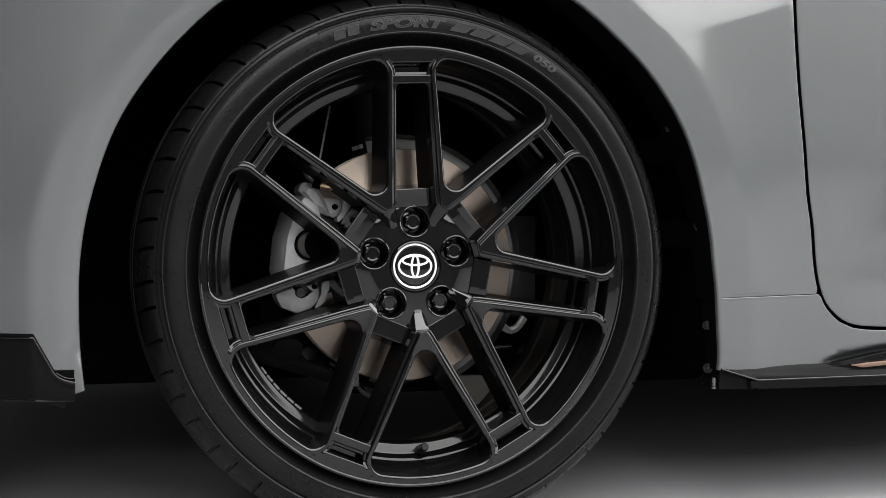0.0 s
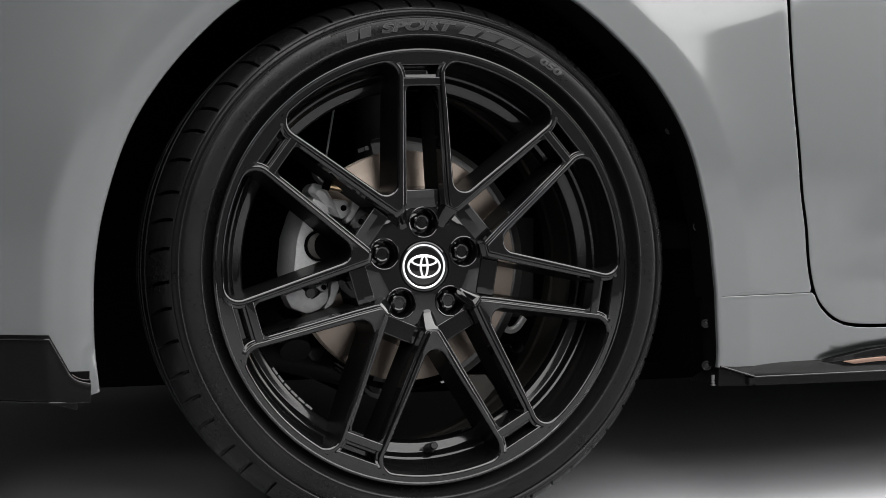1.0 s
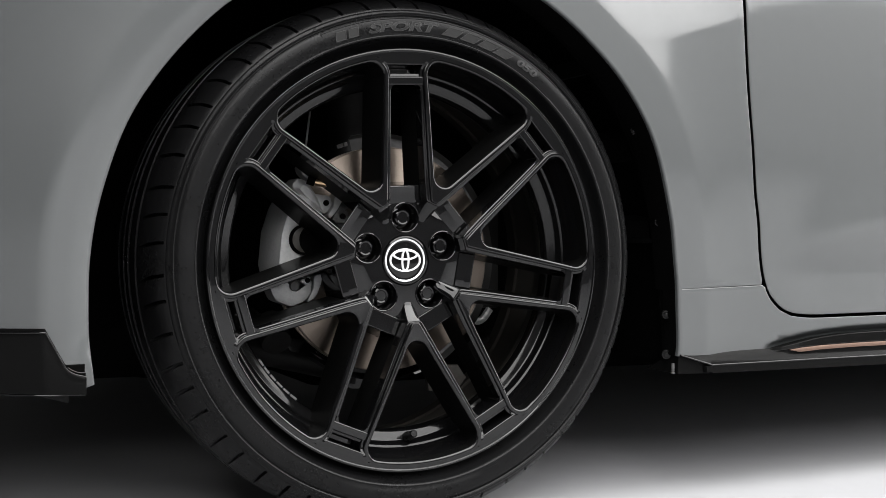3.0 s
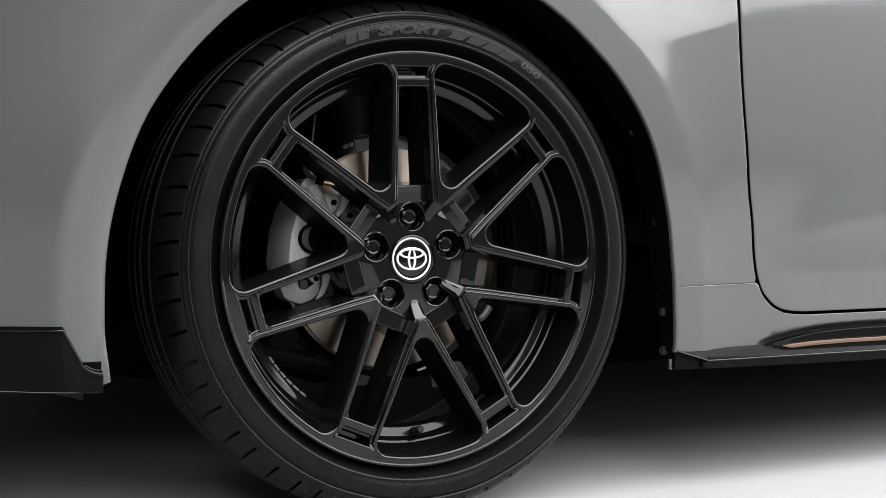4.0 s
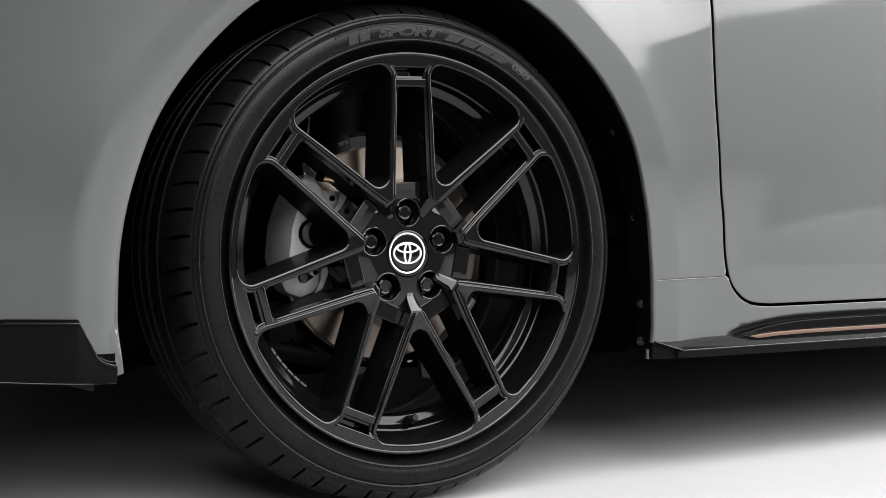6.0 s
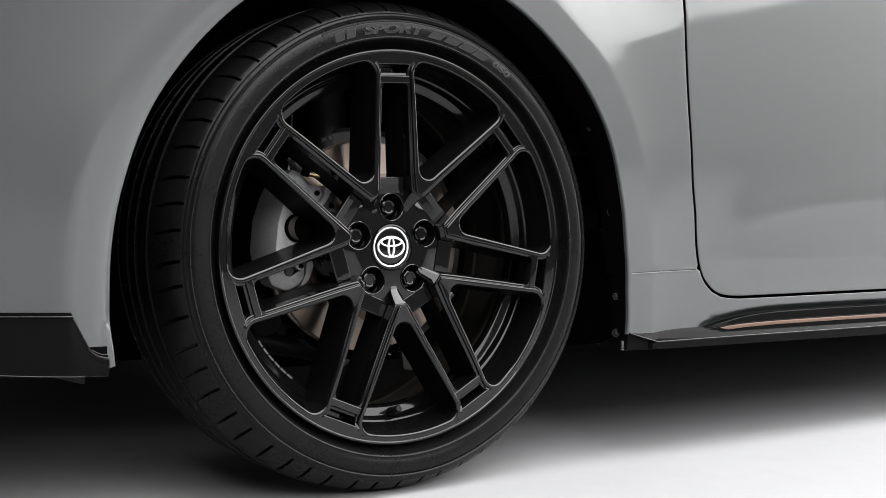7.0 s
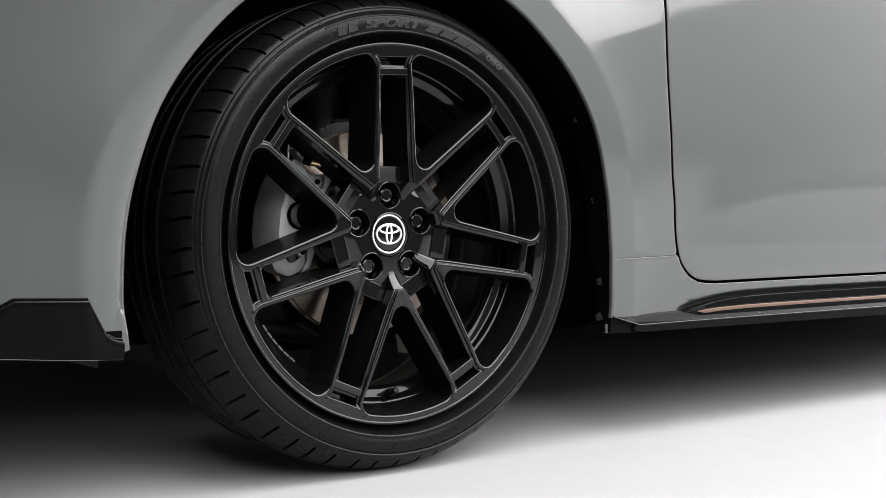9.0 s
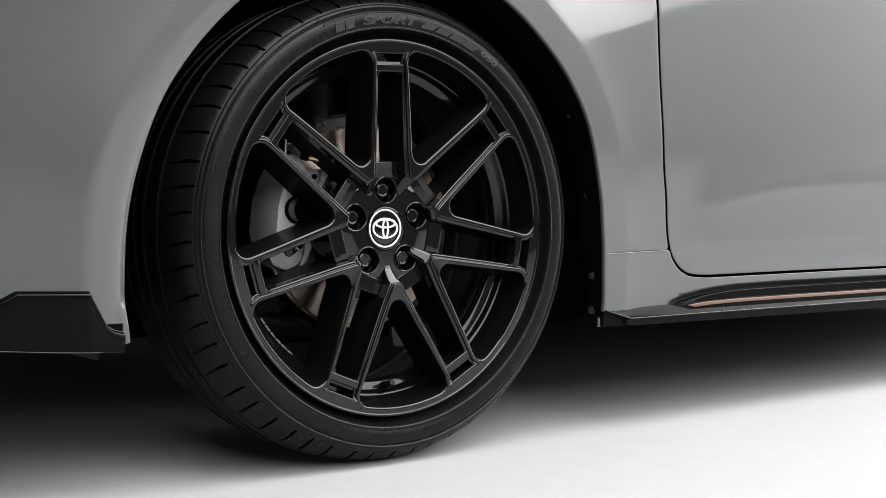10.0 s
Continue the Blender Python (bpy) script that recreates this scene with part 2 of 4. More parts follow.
CREST = np.array([tuple(v) for v in rounded([(0.470, 0.1760), (0.500, 0.1800), (0.527, 0.1848), (0.560, 0.1908), (0.600, 0.1968), (0.66, 0.2008), (0.76, 0.2025), (0.9, 0.203), (1.66, 0.204)])])


def crest_z(x):
    """Upper edge of the blade on the side skirt."""
    return float(np.interp(x, CREST[:, 0], CREST[:, 1]))


def body_y(x, z):
    """The painted skin of the car's side: how far out it stands at x, z."""
    y = float(np.interp(z, BODY_Z, BODY_Y))
    deg = math.degrees(math.atan2(z - ZC, x))
    deg = deg + 360 if deg < -90 else deg
    out = math.hypot(x, z - ZC) - arch(max(-30, min(210, deg)))
    # flat band round the arch, creased where the panel falls away from it
    u = max(0.0, out - 0.043)
    u = u * u / (u + 0.004)
    if x < 0:
        y -= 0.008 - 0.075 * max(0.0, 0.045 - max(0.0, out))
        # the edge of the arch rolls inwards
        roll = smooth(-x, 0.10, 0.26) * smooth(z, 0.185, 0.235)
        y += roll * (0.080 * max(0.0, 0.045 - max(0.0, out)) + 0.006 * max(0.0, 1 - max(0.0, out) / 0.020) ** 2)
        y += 0.042 * (1 - math.exp(-u / 0.13)) * smooth(-x / max(0.01, math.hypot(x, z - ZC)), 0.72, 1.0)
    else:
        y -= 0.006
        y += 0.0065 * (1 - math.exp(-u / 0.045))
    # shoulder that leans in above the crease
    lean, near = z - 0.578 - 0.25 * max(0.0, x - 0.31), out - 0.043
    if lean > 0 and near > 0:
        lean = min(0.25, lean * near / (lean + near) * 1.5)
        y += (0.06 * lean * lean / (lean + 0.012) + 2.4 * lean * lean) * (1 - 0.9 * smooth(x, 0.36, 0.48)) * (1 - 0.96 * smooth(-x, 0.0, 0.2))
    if x < 0:
        y += 0.11 * x * x + 0.6 * max(0.0, -x - 0.38) ** 2
    if x > 0.5:
        # sculpted hollow low on the door, pointed towards the wheel
        h = smooth(x, 0.500, 0.62)
        crest = 0.300 + 0.085 * (1 - math.exp(-max(0.0, x - 0.53) / 0.18))
        if z > crest:
            y -= 0.0042 * h * math.exp(-(((z - crest) / 0.050) ** 2))
        elif z > 0.283:
            y -= h * (0.0042 - 0.0072 * ((crest - z) / (crest - 0.283)) ** 1.25)
        else:
            y += 0.0030 * h * (1 - smooth(0.283 - z, 0.0, 0.055))
        # hollow above the blade of the skirt
        y += 0.016 * (1 - smooth(z, crest_z(x), crest_z(x) + 0.0105)) * smooth(x, 0.50, 0.545)
    return y


_z = np.linspace(0.10, 1.0, 91)
_y = np.interp(_z, [0.10, 0.15, 0.19, 0.267, 0.34, 0.44, 0.55, 0.68, 0.8, 1.0], [-0.026, -0.034, -0.038, -0.046, -0.052, -0.060, -0.0625, -0.0632, -0.060, -0.03])
BODY_Z, BODY_Y = _z, np.convolve(np.pad(_y, 6, mode="edge"), np.hanning(13) / np.hanning(13).sum(), mode="valid")


def on_body(x, z, out=0.0):
    return Vector((x, body_y(x, z) - out, z))


def edge_rows(row, inward, turn=0.0022, depth=0.016):
    """Rows that roll the rim of a panel over to its inside; inward: unit steps in x, z away from the panel."""
    rows = []
    for k in (0.35, 0.75, 1.0):
        a = k * math.pi / 2
        rows.append([Vector((p.x + d[0] * turn * math.sin(a), p.y + turn * (1 - math.cos(a)), p.z + d[1] * turn * math.sin(a))) for p, d in zip(row, inward)])
    rows.append([Vector((p.x, p.y + depth, p.z)) for p in rows[-1]])
    return rows


def outward(row, centre):
    """Unit steps in x, z square to a line of points, away from a centre."""
    out = []
    for i, p in enumerate(row):
        a, b = row[max(0, i - 1)], row[min(len(row) - 1, i + 1)]
        n = Vector((b.z - a.z, -(b.x - a.x)))
        n = n.normalized() if n.length > 1e-9 else Vector((1, 0))
        if n.dot(Vector((p.x - centre[0], p.z - centre[1]))) < 0:
            n = -n
        out.append(n)
    return out


def far_edge(inside, centre, deg, start, limit=2.5):
    """How far from centre a ray stays inside a region."""
    c, s = math.cos(radians(deg)), math.sin(radians(deg))
    r = start
    while r < limit and inside(centre[0] + r * c, centre[1] + r * s):
        r += 0.01
    lo, hi = r - 0.01, r
    for _ in range(22):
        mid = (lo + hi) / 2
        lo, hi = (mid, hi) if inside(centre[0] + mid * c, centre[1] + mid * s) else (lo, mid)
    return lo


def fender():
    def inside(x, z):
        if x < -0.92 or z > 0.80:
            return False
        if x < 0:
            return z > (0.182 if x < -0.39 else 0.173)
        return z > joint_z(x) + 0.0012 and gap_far(x, z) < -0.0032

    degs = [a for a in np.linspace(-6.4, 199.4, 332)]
    rows = []
    ends = [max(far_edge(inside, (0, ZC), a, arch(a) + 0.0005), arch(a) + 0.004) for a in degs]
    for s in np.linspace(0, 1, 46) ** 1.7:
        rows.append([on_body(*(lambda r, a: (r * math.cos(radians(a)), ZC + r * math.sin(radians(a))))(arch(a) + s * (e - arch(a)), a)) for a, e in zip(degs, ends)])
    bm = bmesh.new()
    inner = edge_rows(rows[0], [(-math.cos(radians(a)), -math.sin(radians(a))) for a in degs], turn=0.0025, depth=0.046)
    outer = edge_rows(rows[-1], outward(rows[-1], (0, ZC)), turn=0.001, depth=0.03)
    fold = [Vector((p.x, p.y + 0.0035, p.z)) for p in inner[-2]]
    strip(bm, [fold] + inner[:-1][::-1] + rows + outer[:-1])
    # deep return of the arch: its shade put into a near-black strip
    return_bm = bmesh.new()
    strip(return_bm, [fold, inner[-1]])
    part("arch_return_shade", return_bm, LINER_AND_SHADE, car)
    # inner return along the panel gap, black
    return_bm = bmesh.new()
    strip(return_bm, outer[-2:])
    part("panel_return", return_bm, LINER_AND_SHADE, car)
    part("front_fender", bm, PAINT, car, "glossy grey front fender with flared wheel arch", sharp=60)


def sill_panel():
    xs = np.concatenate([np.linspace(0, 0.16, 40), np.linspace(0.165, 1.3, 60)])
    rows = []
    for v in np.concatenate([np.linspace(0, 0.45, 28), np.linspace(0.5, 1, 9)]):
        row = []
        for u in xs:
            x = 0.3655 + u
            top = min(joint_z(x) - 0.0012, (gap_z(x) - 0.0032) if x > 0.500 else 9)
            z = 0.180 + v * (top - 0.180)
            edge = 0.3655 + 0.1 * (0.22 - z)
            deg = math.degrees(math.atan2(z - ZC, edge))
            edge = arch(deg) * math.cos(radians(deg))
            x += (edge - 0.3655) * (1 - smooth(u, 0, 0.12))
            row.append(on_body(x, z))
        rows.append(row)
    bm = bmesh.new()
    top = edge_rows(rows[-1], [(0, 1)] * len(xs), turn=0.001, depth=0.03)
    strip(bm, rows + top[:-1])
    return_bm = bmesh.new()
    strip(return_bm, top[-2:])
    part("panel_return", return_bm, LINER_AND_SHADE, car)
    left = [r[0] for r in rows]
    turned = edge_rows(left, [(-1, 0)] * len(left), turn=0.0025, depth=0.030)
    fold = [Vector((p.x, p.y + 0.0035, p.z)) for p in turned[-2]]
    strip(bm, [left] + turned[:-1] + [fold])
    # shade on the sill's return, again put into a near-black strip
    return_bm = bmesh.new()
    strip(return_bm, [fold, turned[-1]])
    part("arch_return_shade", return_bm, LINER_AND_SHADE, car)
    part("sill_panel", bm, PAINT, car, "glossy grey sill panel under the door", sharp=60)


def door():
    def inside(x, z):
        return x < 1.62 and z < 0.86 and gap_far(x, z) > 0.0032

    centre = (0.95, 0.52)
    degs = np.linspace(0, 360, 420, endpoint=False)
    ends = [far_edge(inside, centre, a, 0.1) for a in degs]
    rows = []
    for s in np.linspace(0.02, 1, 90) ** 0.75:
        rows.append([on_body(centre[0] + s * e * math.cos(radians(a)), centre[1] + s * e * math.sin(radians(a))) for a, e in zip(degs, ends)])
    bm = bmesh.new()
    n = outward(rows[-1], centre)
    rim_rows = edge_rows(rows[-1], n, turn=0.001, depth=0.03)
    vs = strip(bm, rows + rim_rows[:-1], close_u=True)
    return_bm = bmesh.new()
    strip(return_bm, rim_rows[-2:], close_u=True)
    part("panel_return", return_bm, LINER_AND_SHADE, car)
    cap(bm, vs[0])
    part("front_door", bm, PAINT, car, "glossy grey front door panel with sculpted lower side", sharp=60)


def core():
    """Dark inner structure of the body behind the gaps, with the wheel housing left free."""
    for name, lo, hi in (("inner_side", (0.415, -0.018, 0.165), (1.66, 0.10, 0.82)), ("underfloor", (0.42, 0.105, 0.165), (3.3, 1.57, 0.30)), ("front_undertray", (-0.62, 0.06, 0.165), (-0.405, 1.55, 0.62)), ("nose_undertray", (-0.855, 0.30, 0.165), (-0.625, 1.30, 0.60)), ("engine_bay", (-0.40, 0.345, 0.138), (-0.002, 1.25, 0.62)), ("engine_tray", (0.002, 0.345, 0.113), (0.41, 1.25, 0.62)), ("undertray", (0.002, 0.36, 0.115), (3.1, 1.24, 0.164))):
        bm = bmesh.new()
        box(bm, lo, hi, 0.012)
        part(name, bm, LINER_AND_SHADE, car)
    # unseen light grey panels, added to bounce light onto the floor below
    for lo, hi in (((0.44, 0.12, 0.1610), (3.3, 0.34, 0.1635)), ((0.35, 0.41, 0.1120), (3.05, 1.20, 0.1145))):
        bm = bmesh.new()
        box(bm, lo, hi)
        part("bounce_panel", bm, BOUNCE_GREY, car)
    # painted upper body, its outline along the car swept across
    line = rounded([(-0.93, 0.50), (-0.88, 0.66), (-0.55, 0.82), (0.15, 0.95), (0.55, 1.02), (1.25, 1.40), (1.9, 1.47), (2.6, 1.40), (3.2, 1.12), (3.45, 1.0), (3.5, 0.6), (3.42, 0.35)], 6)
    rows = []
    for k in np.linspace(0, 1, 13):
        y = -0.035 + k * 1.63
        tuck = 1 - 0.10 * abs(2 * k - 1) ** 3
        rows.append([Vector((p.x * (1 - 0.03 * abs(2 * k - 1) ** 3), y + (0.12 * smooth(p.y, 0.85, 1.45)) * (1 - 2 * k), 0.30 + (p.y - 0.30) * tuck)) for p in line])
    bm = bmesh.new()
    strip(bm, rows)
    part("upper_body", bm, PAINT, car, "glossy grey bonnet and roof skin", sharp=60)
    # far side and tail close the shell
    bm = bmesh.new()
    box(bm, (1.63, -0.05, 0.20), (3.42, -0.02, 0.98), 0.01)
    part("rear_side_panel", bm, PAINT, car)
    bm = bmesh.new()
    box(bm, (-0.85, 1.58, 0.13), (3.42, 1.61, 0.95), 0.01)
    part("far_side_panel", bm, PAINT, car)
    bm = bmesh.new()
    box(bm, (-0.90, 0.25, 0.19), (-0.86, 1.35, 0.60), 0.015)
    part("front_bumper", bm, PAINT, car)


def liner():
    """Wheel housing: a plastic shell over the tyre with a flat back."""
    bm = bmesh.new()
    degs = np.linspace(-19.5, 198, 120)

    def ring(y, extra):
        return [Vector((max(-0.40, min(0.402, (arch(a) + extra) * math.cos(radians(a)))), y, ZC + (arch(a) + extra) * math.sin(radians(a)))) for a in degs]

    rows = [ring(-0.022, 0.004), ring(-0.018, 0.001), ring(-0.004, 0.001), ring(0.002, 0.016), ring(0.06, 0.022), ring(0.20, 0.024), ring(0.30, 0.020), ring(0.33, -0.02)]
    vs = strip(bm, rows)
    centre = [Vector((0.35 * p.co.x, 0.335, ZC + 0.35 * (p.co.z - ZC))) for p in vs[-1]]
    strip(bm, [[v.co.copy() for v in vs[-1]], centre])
    part("wheel_arch_liner", bm, LINER_AND_SHADE, car, "black moulded plastic wheel arch liner")
    # ribs pressed into the shell behind the tyre
    bm = bmesh.new()
    for a, wide in ((6, 3.0), (24, 3.5), (44, 3.0)):
        rows = []
        for y in np.linspace(0.012, 0.19, 6):
            rows.append([Vector(((arch(a) + e) * math.cos(radians(a + o)), y, ZC + (arch(a) + e) * math.sin(radians(a + o)))) for o, e in ((-wide, 0.021), (-wide * 0.6, 0.010), (wide * 0.6, 0.010), (wide, 0.021))])
        strip(bm, rows)
    part("liner_rib", bm, RIB_PLASTIC, car)
    # push-in clips along the rear edge
    for x, y, z, r in ((0.349, -0.026, 0.351, 0.0055), (0.307, -0.03, 0.466, 0.0045), (0.362, -0.024, 0.232, 0.005), (0.366, -0.020, 0.180, 0.0055)):
        bm = bmesh.new()
        out = Vector((-0.5, -0.85, 0.0)).normalized()
        side = Vector((-out.y, out.x, 0))
        centre = Vector((x - 0.004, y, z))
        rows = []
        for q, h in soften([(1.15, -0.003), (1.15, 0.0, 0.05), (1.0, 0.0016, 0.05), (0.78, 0.0016, 0.05), (0.70, 0.0002, 0.05), (0.55, 0.0002), (0.50, 0.0022, 0.05), (0.10, 0.0028)], 2):
            rows.append([centre + out * h + (side * math.cos(t) + Vector((0, 0, 1)) * math.sin(t)) * r * q for t in np.linspace(0, 2 * math.pi, 20, endpoint=False)])
        vs = strip(bm, rows, close_u=True)
        cap(bm, vs[-1])
        part("clip", bm, CLIP_PLASTIC, car, "black push-in trim clip")
    # screw at the foot of the sill
    bm = bmesh.new()
    for low, high, r in ((0.1572, 0.1590, 0.0028), (0.1590, 0.1604, 0.0016), (0.1604, 0.1620, 0.0025), (0.1620, 0.1634, 0.0016), (0.1634, 0.1700, 0.0022)):
        rod(bm, (0.3620, -0.034, low), (0.3620, -0.034, high), r, r, 12)
    part("screw", bm, SHIELD, car, "small steel screw")


def lip():
    """Black bumper corner trim in front of the wheel."""
    def top(x):
        return float(np.interp(x, [-0.93, -0.60, -0.56, -0.493, -0.474, -0.4035, -0.384, -0.380, -0.374, -0.3635], [0.176, 0.182, 0.188, 0.224, 0.2355, 0.2348, 0.1985, 0.1945, 0.1912, 0.1885]))

    def bottom(x):
        return float(np.interp(x, [-0.93, -0.489, -0.432, -0.3635], [0.168, 0.174, 0.171, 0.1690]))

    xs = sorted(set(np.round(np.concatenate([np.linspace(-0.92, -0.50, 20), np.linspace(-0.50, -0.3635, 70), [-0.493, -0.474, -0.4035, -0.384]]), 5)))
    rows = []
    for v, out, back in ((0, -0.020, 0), (0, 0.004, 0.0), (0.04, 0.0065, 0), (0.5, 0.0075, 0), (0.92, 0.0065, 0), (0.98, 0.0058, 0), (1.0, 0.0040, 0), (1.002, 0.0010, 0), (1.002, 0.0006, 0.0034), (1.002, -0.012, 0.0036)):
        rows.append([on_body(x, bottom(x) + v * (top(x) - bottom(x)) + back, out) for x in xs])
    bm = bmesh.new()
    vs = strip(bm, rows)
    cap(bm, [r[-1] for r in vs])
    lip_part = part("bumper_lip", bm, LIP_BLACK, car, "gloss black front bumper corner trim", sharp=30)
    # gloss beads added on the dull trim, to draw highlights along both edges
    bm = bmesh.new()
    tube(bm, [on_body(x, top(x) - 0.0004, 0.0052) for x in xs], 0.0010)
    part("lip_glint_bead", bm, GLOSS_BLACK, lip_part)
    bm = bmesh.new()
    tube(bm, [on_body(x, bottom(x) + 0.0006, 0.0050) for x in xs], 0.0007, 8)
    part("lower_glint_bead", bm, GLOSS_BLACK, lip_part)
    # near-black plate on the skin, the shade of the hollow at the trim's end
    bm = bmesh.new()
    sx = np.linspace(-0.3870, -0.3645, 16)
    strip(bm, [[on_body(x, z(x), o) for x in sx] for z, o in ((top, -0.002), (top, 0.0012), (lambda x: 0.2000, 0.0016), (lambda x: 0.2008, 0.0010), (lambda x: 0.2010, -0.002))])
    part("recess_shade", bm, LINER_AND_SHADE, lip_part)
    bm = bmesh.new()
    tube(bm, [on_body(x, 0.1922 + 90.0 * (x + 0.3665) ** 2 * (0.5 if x > -0.3665 else 0.30), 0.0030) for x in np.linspace(-0.3815, -0.3648, 14)], 0.0007, 8)
    part("recess_rim", bm, GLOSS_BLACK, lip_part)
    bm = bmesh.new()
    rows = [[Vector((x, y, z)) for x, z in ((-0.425, 0.172), (-0.374, 0.172), (-0.374, 0.1555), (-0.377, 0.1555), (-0.405, 0.164))] for y in (0.020, 0.030)]
    vs = strip(bm, rows, close_u=True)
    cap(bm, vs[0])
    cap(bm, vs[1])
    part("air_deflector", bm, RUBBER, car, "small black wedge under the bumper corner")


def skirt():
    """Side skirt: a ledge along the sill with a raised blade on it."""
    xs = np.concatenate([np.linspace(0.366, 0.408, 14), np.linspace(0.4085, 0.44, 8), np.linspace(0.45, 1.66, 60)])
    rows = []
    for x in xs:
        k = min(1.0, (x - 0.366) / 0.042)
        out = -0.0455 - 0.0100 * k
        edge = 0.1812 - 0.0132 * k + 0.003 * max(0.0, min(0.2, x - 0.414))
        low = 0.1568 - 0.006 * (x - 0.4)
        face = out + 0.0050 * (x < 0.4083)
        rows.append([Vector((x, -0.030, 0.1832)), Vector((x, -0.0378, 0.1836)), Vector((x, -0.0390, 0.1830)), Vector((x, out + 0.0008, edge + 0.0007)), Vector((x, out, edge)), Vector((x, out - 0.0001, edge - 0.0010)), Vector((x, face, edge - 0.0014)), Vector((x, face + 0.0008, low + 0.001)), Vector((x, out + 0.006, low)), Vector((x, 0.03, low))])
    bm = bmesh.new()
    vs = strip(bm, rows)
    cap(bm, vs[0])
    cap(bm, vs[-1])
    sk = part("side_skirt", bm, SKIRT_BLACK, car, "gloss black side skirt along the sill", sharp=25)
    even_normals(sk)
    # bead added along the ledge, shaped to catch a thin highlight
    bm = bmesh.new()
    tube(bm, [row[4] + Vector((0, 0.0003, 0.0003)) for row in rows], 0.0010, 10)
    part("skirt_glint_bead", bm, GLOSS_BLACK, sk)
    # foot closing the hollow end
    bm = bmesh.new()
    box(bm, (0.3985, -0.0562, 0.1590), (0.4080, -0.0480, 0.1672), 0.0012)
    part("skirt_foot", bm, SKIRT_BLACK, sk)

    def ridge(x):
        return float(np.interp(x, [0.50, 0.544, 0.564, 0.5955, 0.66, 0.8, 1.66], [0.1782, 0.1826, 0.1848, 0.1866, 0.1880, 0.1886, 0.1890]))

    xs = np.concatenate([np.linspace(0.500, 0.80, 46), np.linspace(0.82, 1.66, 20)])
    rows = []
    for x in xs:
        k = smooth(x, 0.50, 0.56)
        top, mid = crest_z(x), ridge(x)
        y = -0.0405 - 0.0055 * k
        rows.append([Vector((x, -0.028, top - 0.001)), Vector((x, -0.0390 - 0.0040 * k, top - 0.0004)), Vector((x, -0.0396 - 0.0046 * k, top - 0.0010 * k - 0.0004)), Vector((x, y + 0.0007, mid + 0.0006)), Vector((x, y - 0.0002, mid)), Vector((x, y + 0.0006, mid - 0.0007)), Vector((x, y + 0.0006, 0.1745)), Vector((x, -0.03, 0.1745))])
    bm = bmesh.new()
    vs = strip(bm, rows)
    cap(bm, vs[0])
    cap(bm, vs[-1])
    even_normals(part("blade", bm, SKIRT_BLACK, sk, "raised gloss black blade", sharp=25))
    xs = np.concatenate([np.linspace(0.5445, 0.60, 14), np.linspace(0.62, 1.66, 30)])
    rows = []
    for x in xs:
        k = smooth(x, 0.5435, 0.562)
        top = ridge(x) - 0.0008
        low = top - 0.0008 - 0.0046 * k
        y = -0.0405 - 0.0055 * smooth(x, 0.50, 0.56)
        rows.append([Vector((x, y + 0.002, top)), Vector((x, y - 0.0010, top - 0.0001)), Vector((x, y - 0.0015, top - 0.0004)), Vector((x, y - 0.0018, top - 0.0010)), Vector((x, y - 0.0018, low)), Vector((x, y + 0.002, low))])
    bm = bmesh.new()
    vs = strip(bm, rows)
    cap(bm, vs[0])
    part("accent_strip", bm, BRONZE, sk, "thin satin bronze strip", sharp=30)


fender()
sill_panel()
door()
core()
liner()
lip()
skirt()

# ---- the front wheel ----
wheel = new("wheel")
wheel.parent = car
wheel.location = (0, 0, ZC)
wheel["label"] = "gloss black alloy wheel with seven double spokes and low tyre"
SPOKES, NUTS = 93.3, 91.65  # turn of the spokes and of the nuts, degrees


def at(r, deg, y):
    return Vector((r * math.cos(radians(deg)), y, r * math.sin(radians(deg))))


def lathe(bm, profile, n=180):
    """Turns a line of (r, y) about the axle."""
    return strip(bm, [[at(r, a, y) for a in np.linspace(0, 360, n, endpoint=False)] for r, y in profile], close_u=True)


R_OUT = 0.2305  # outer arc of the windows


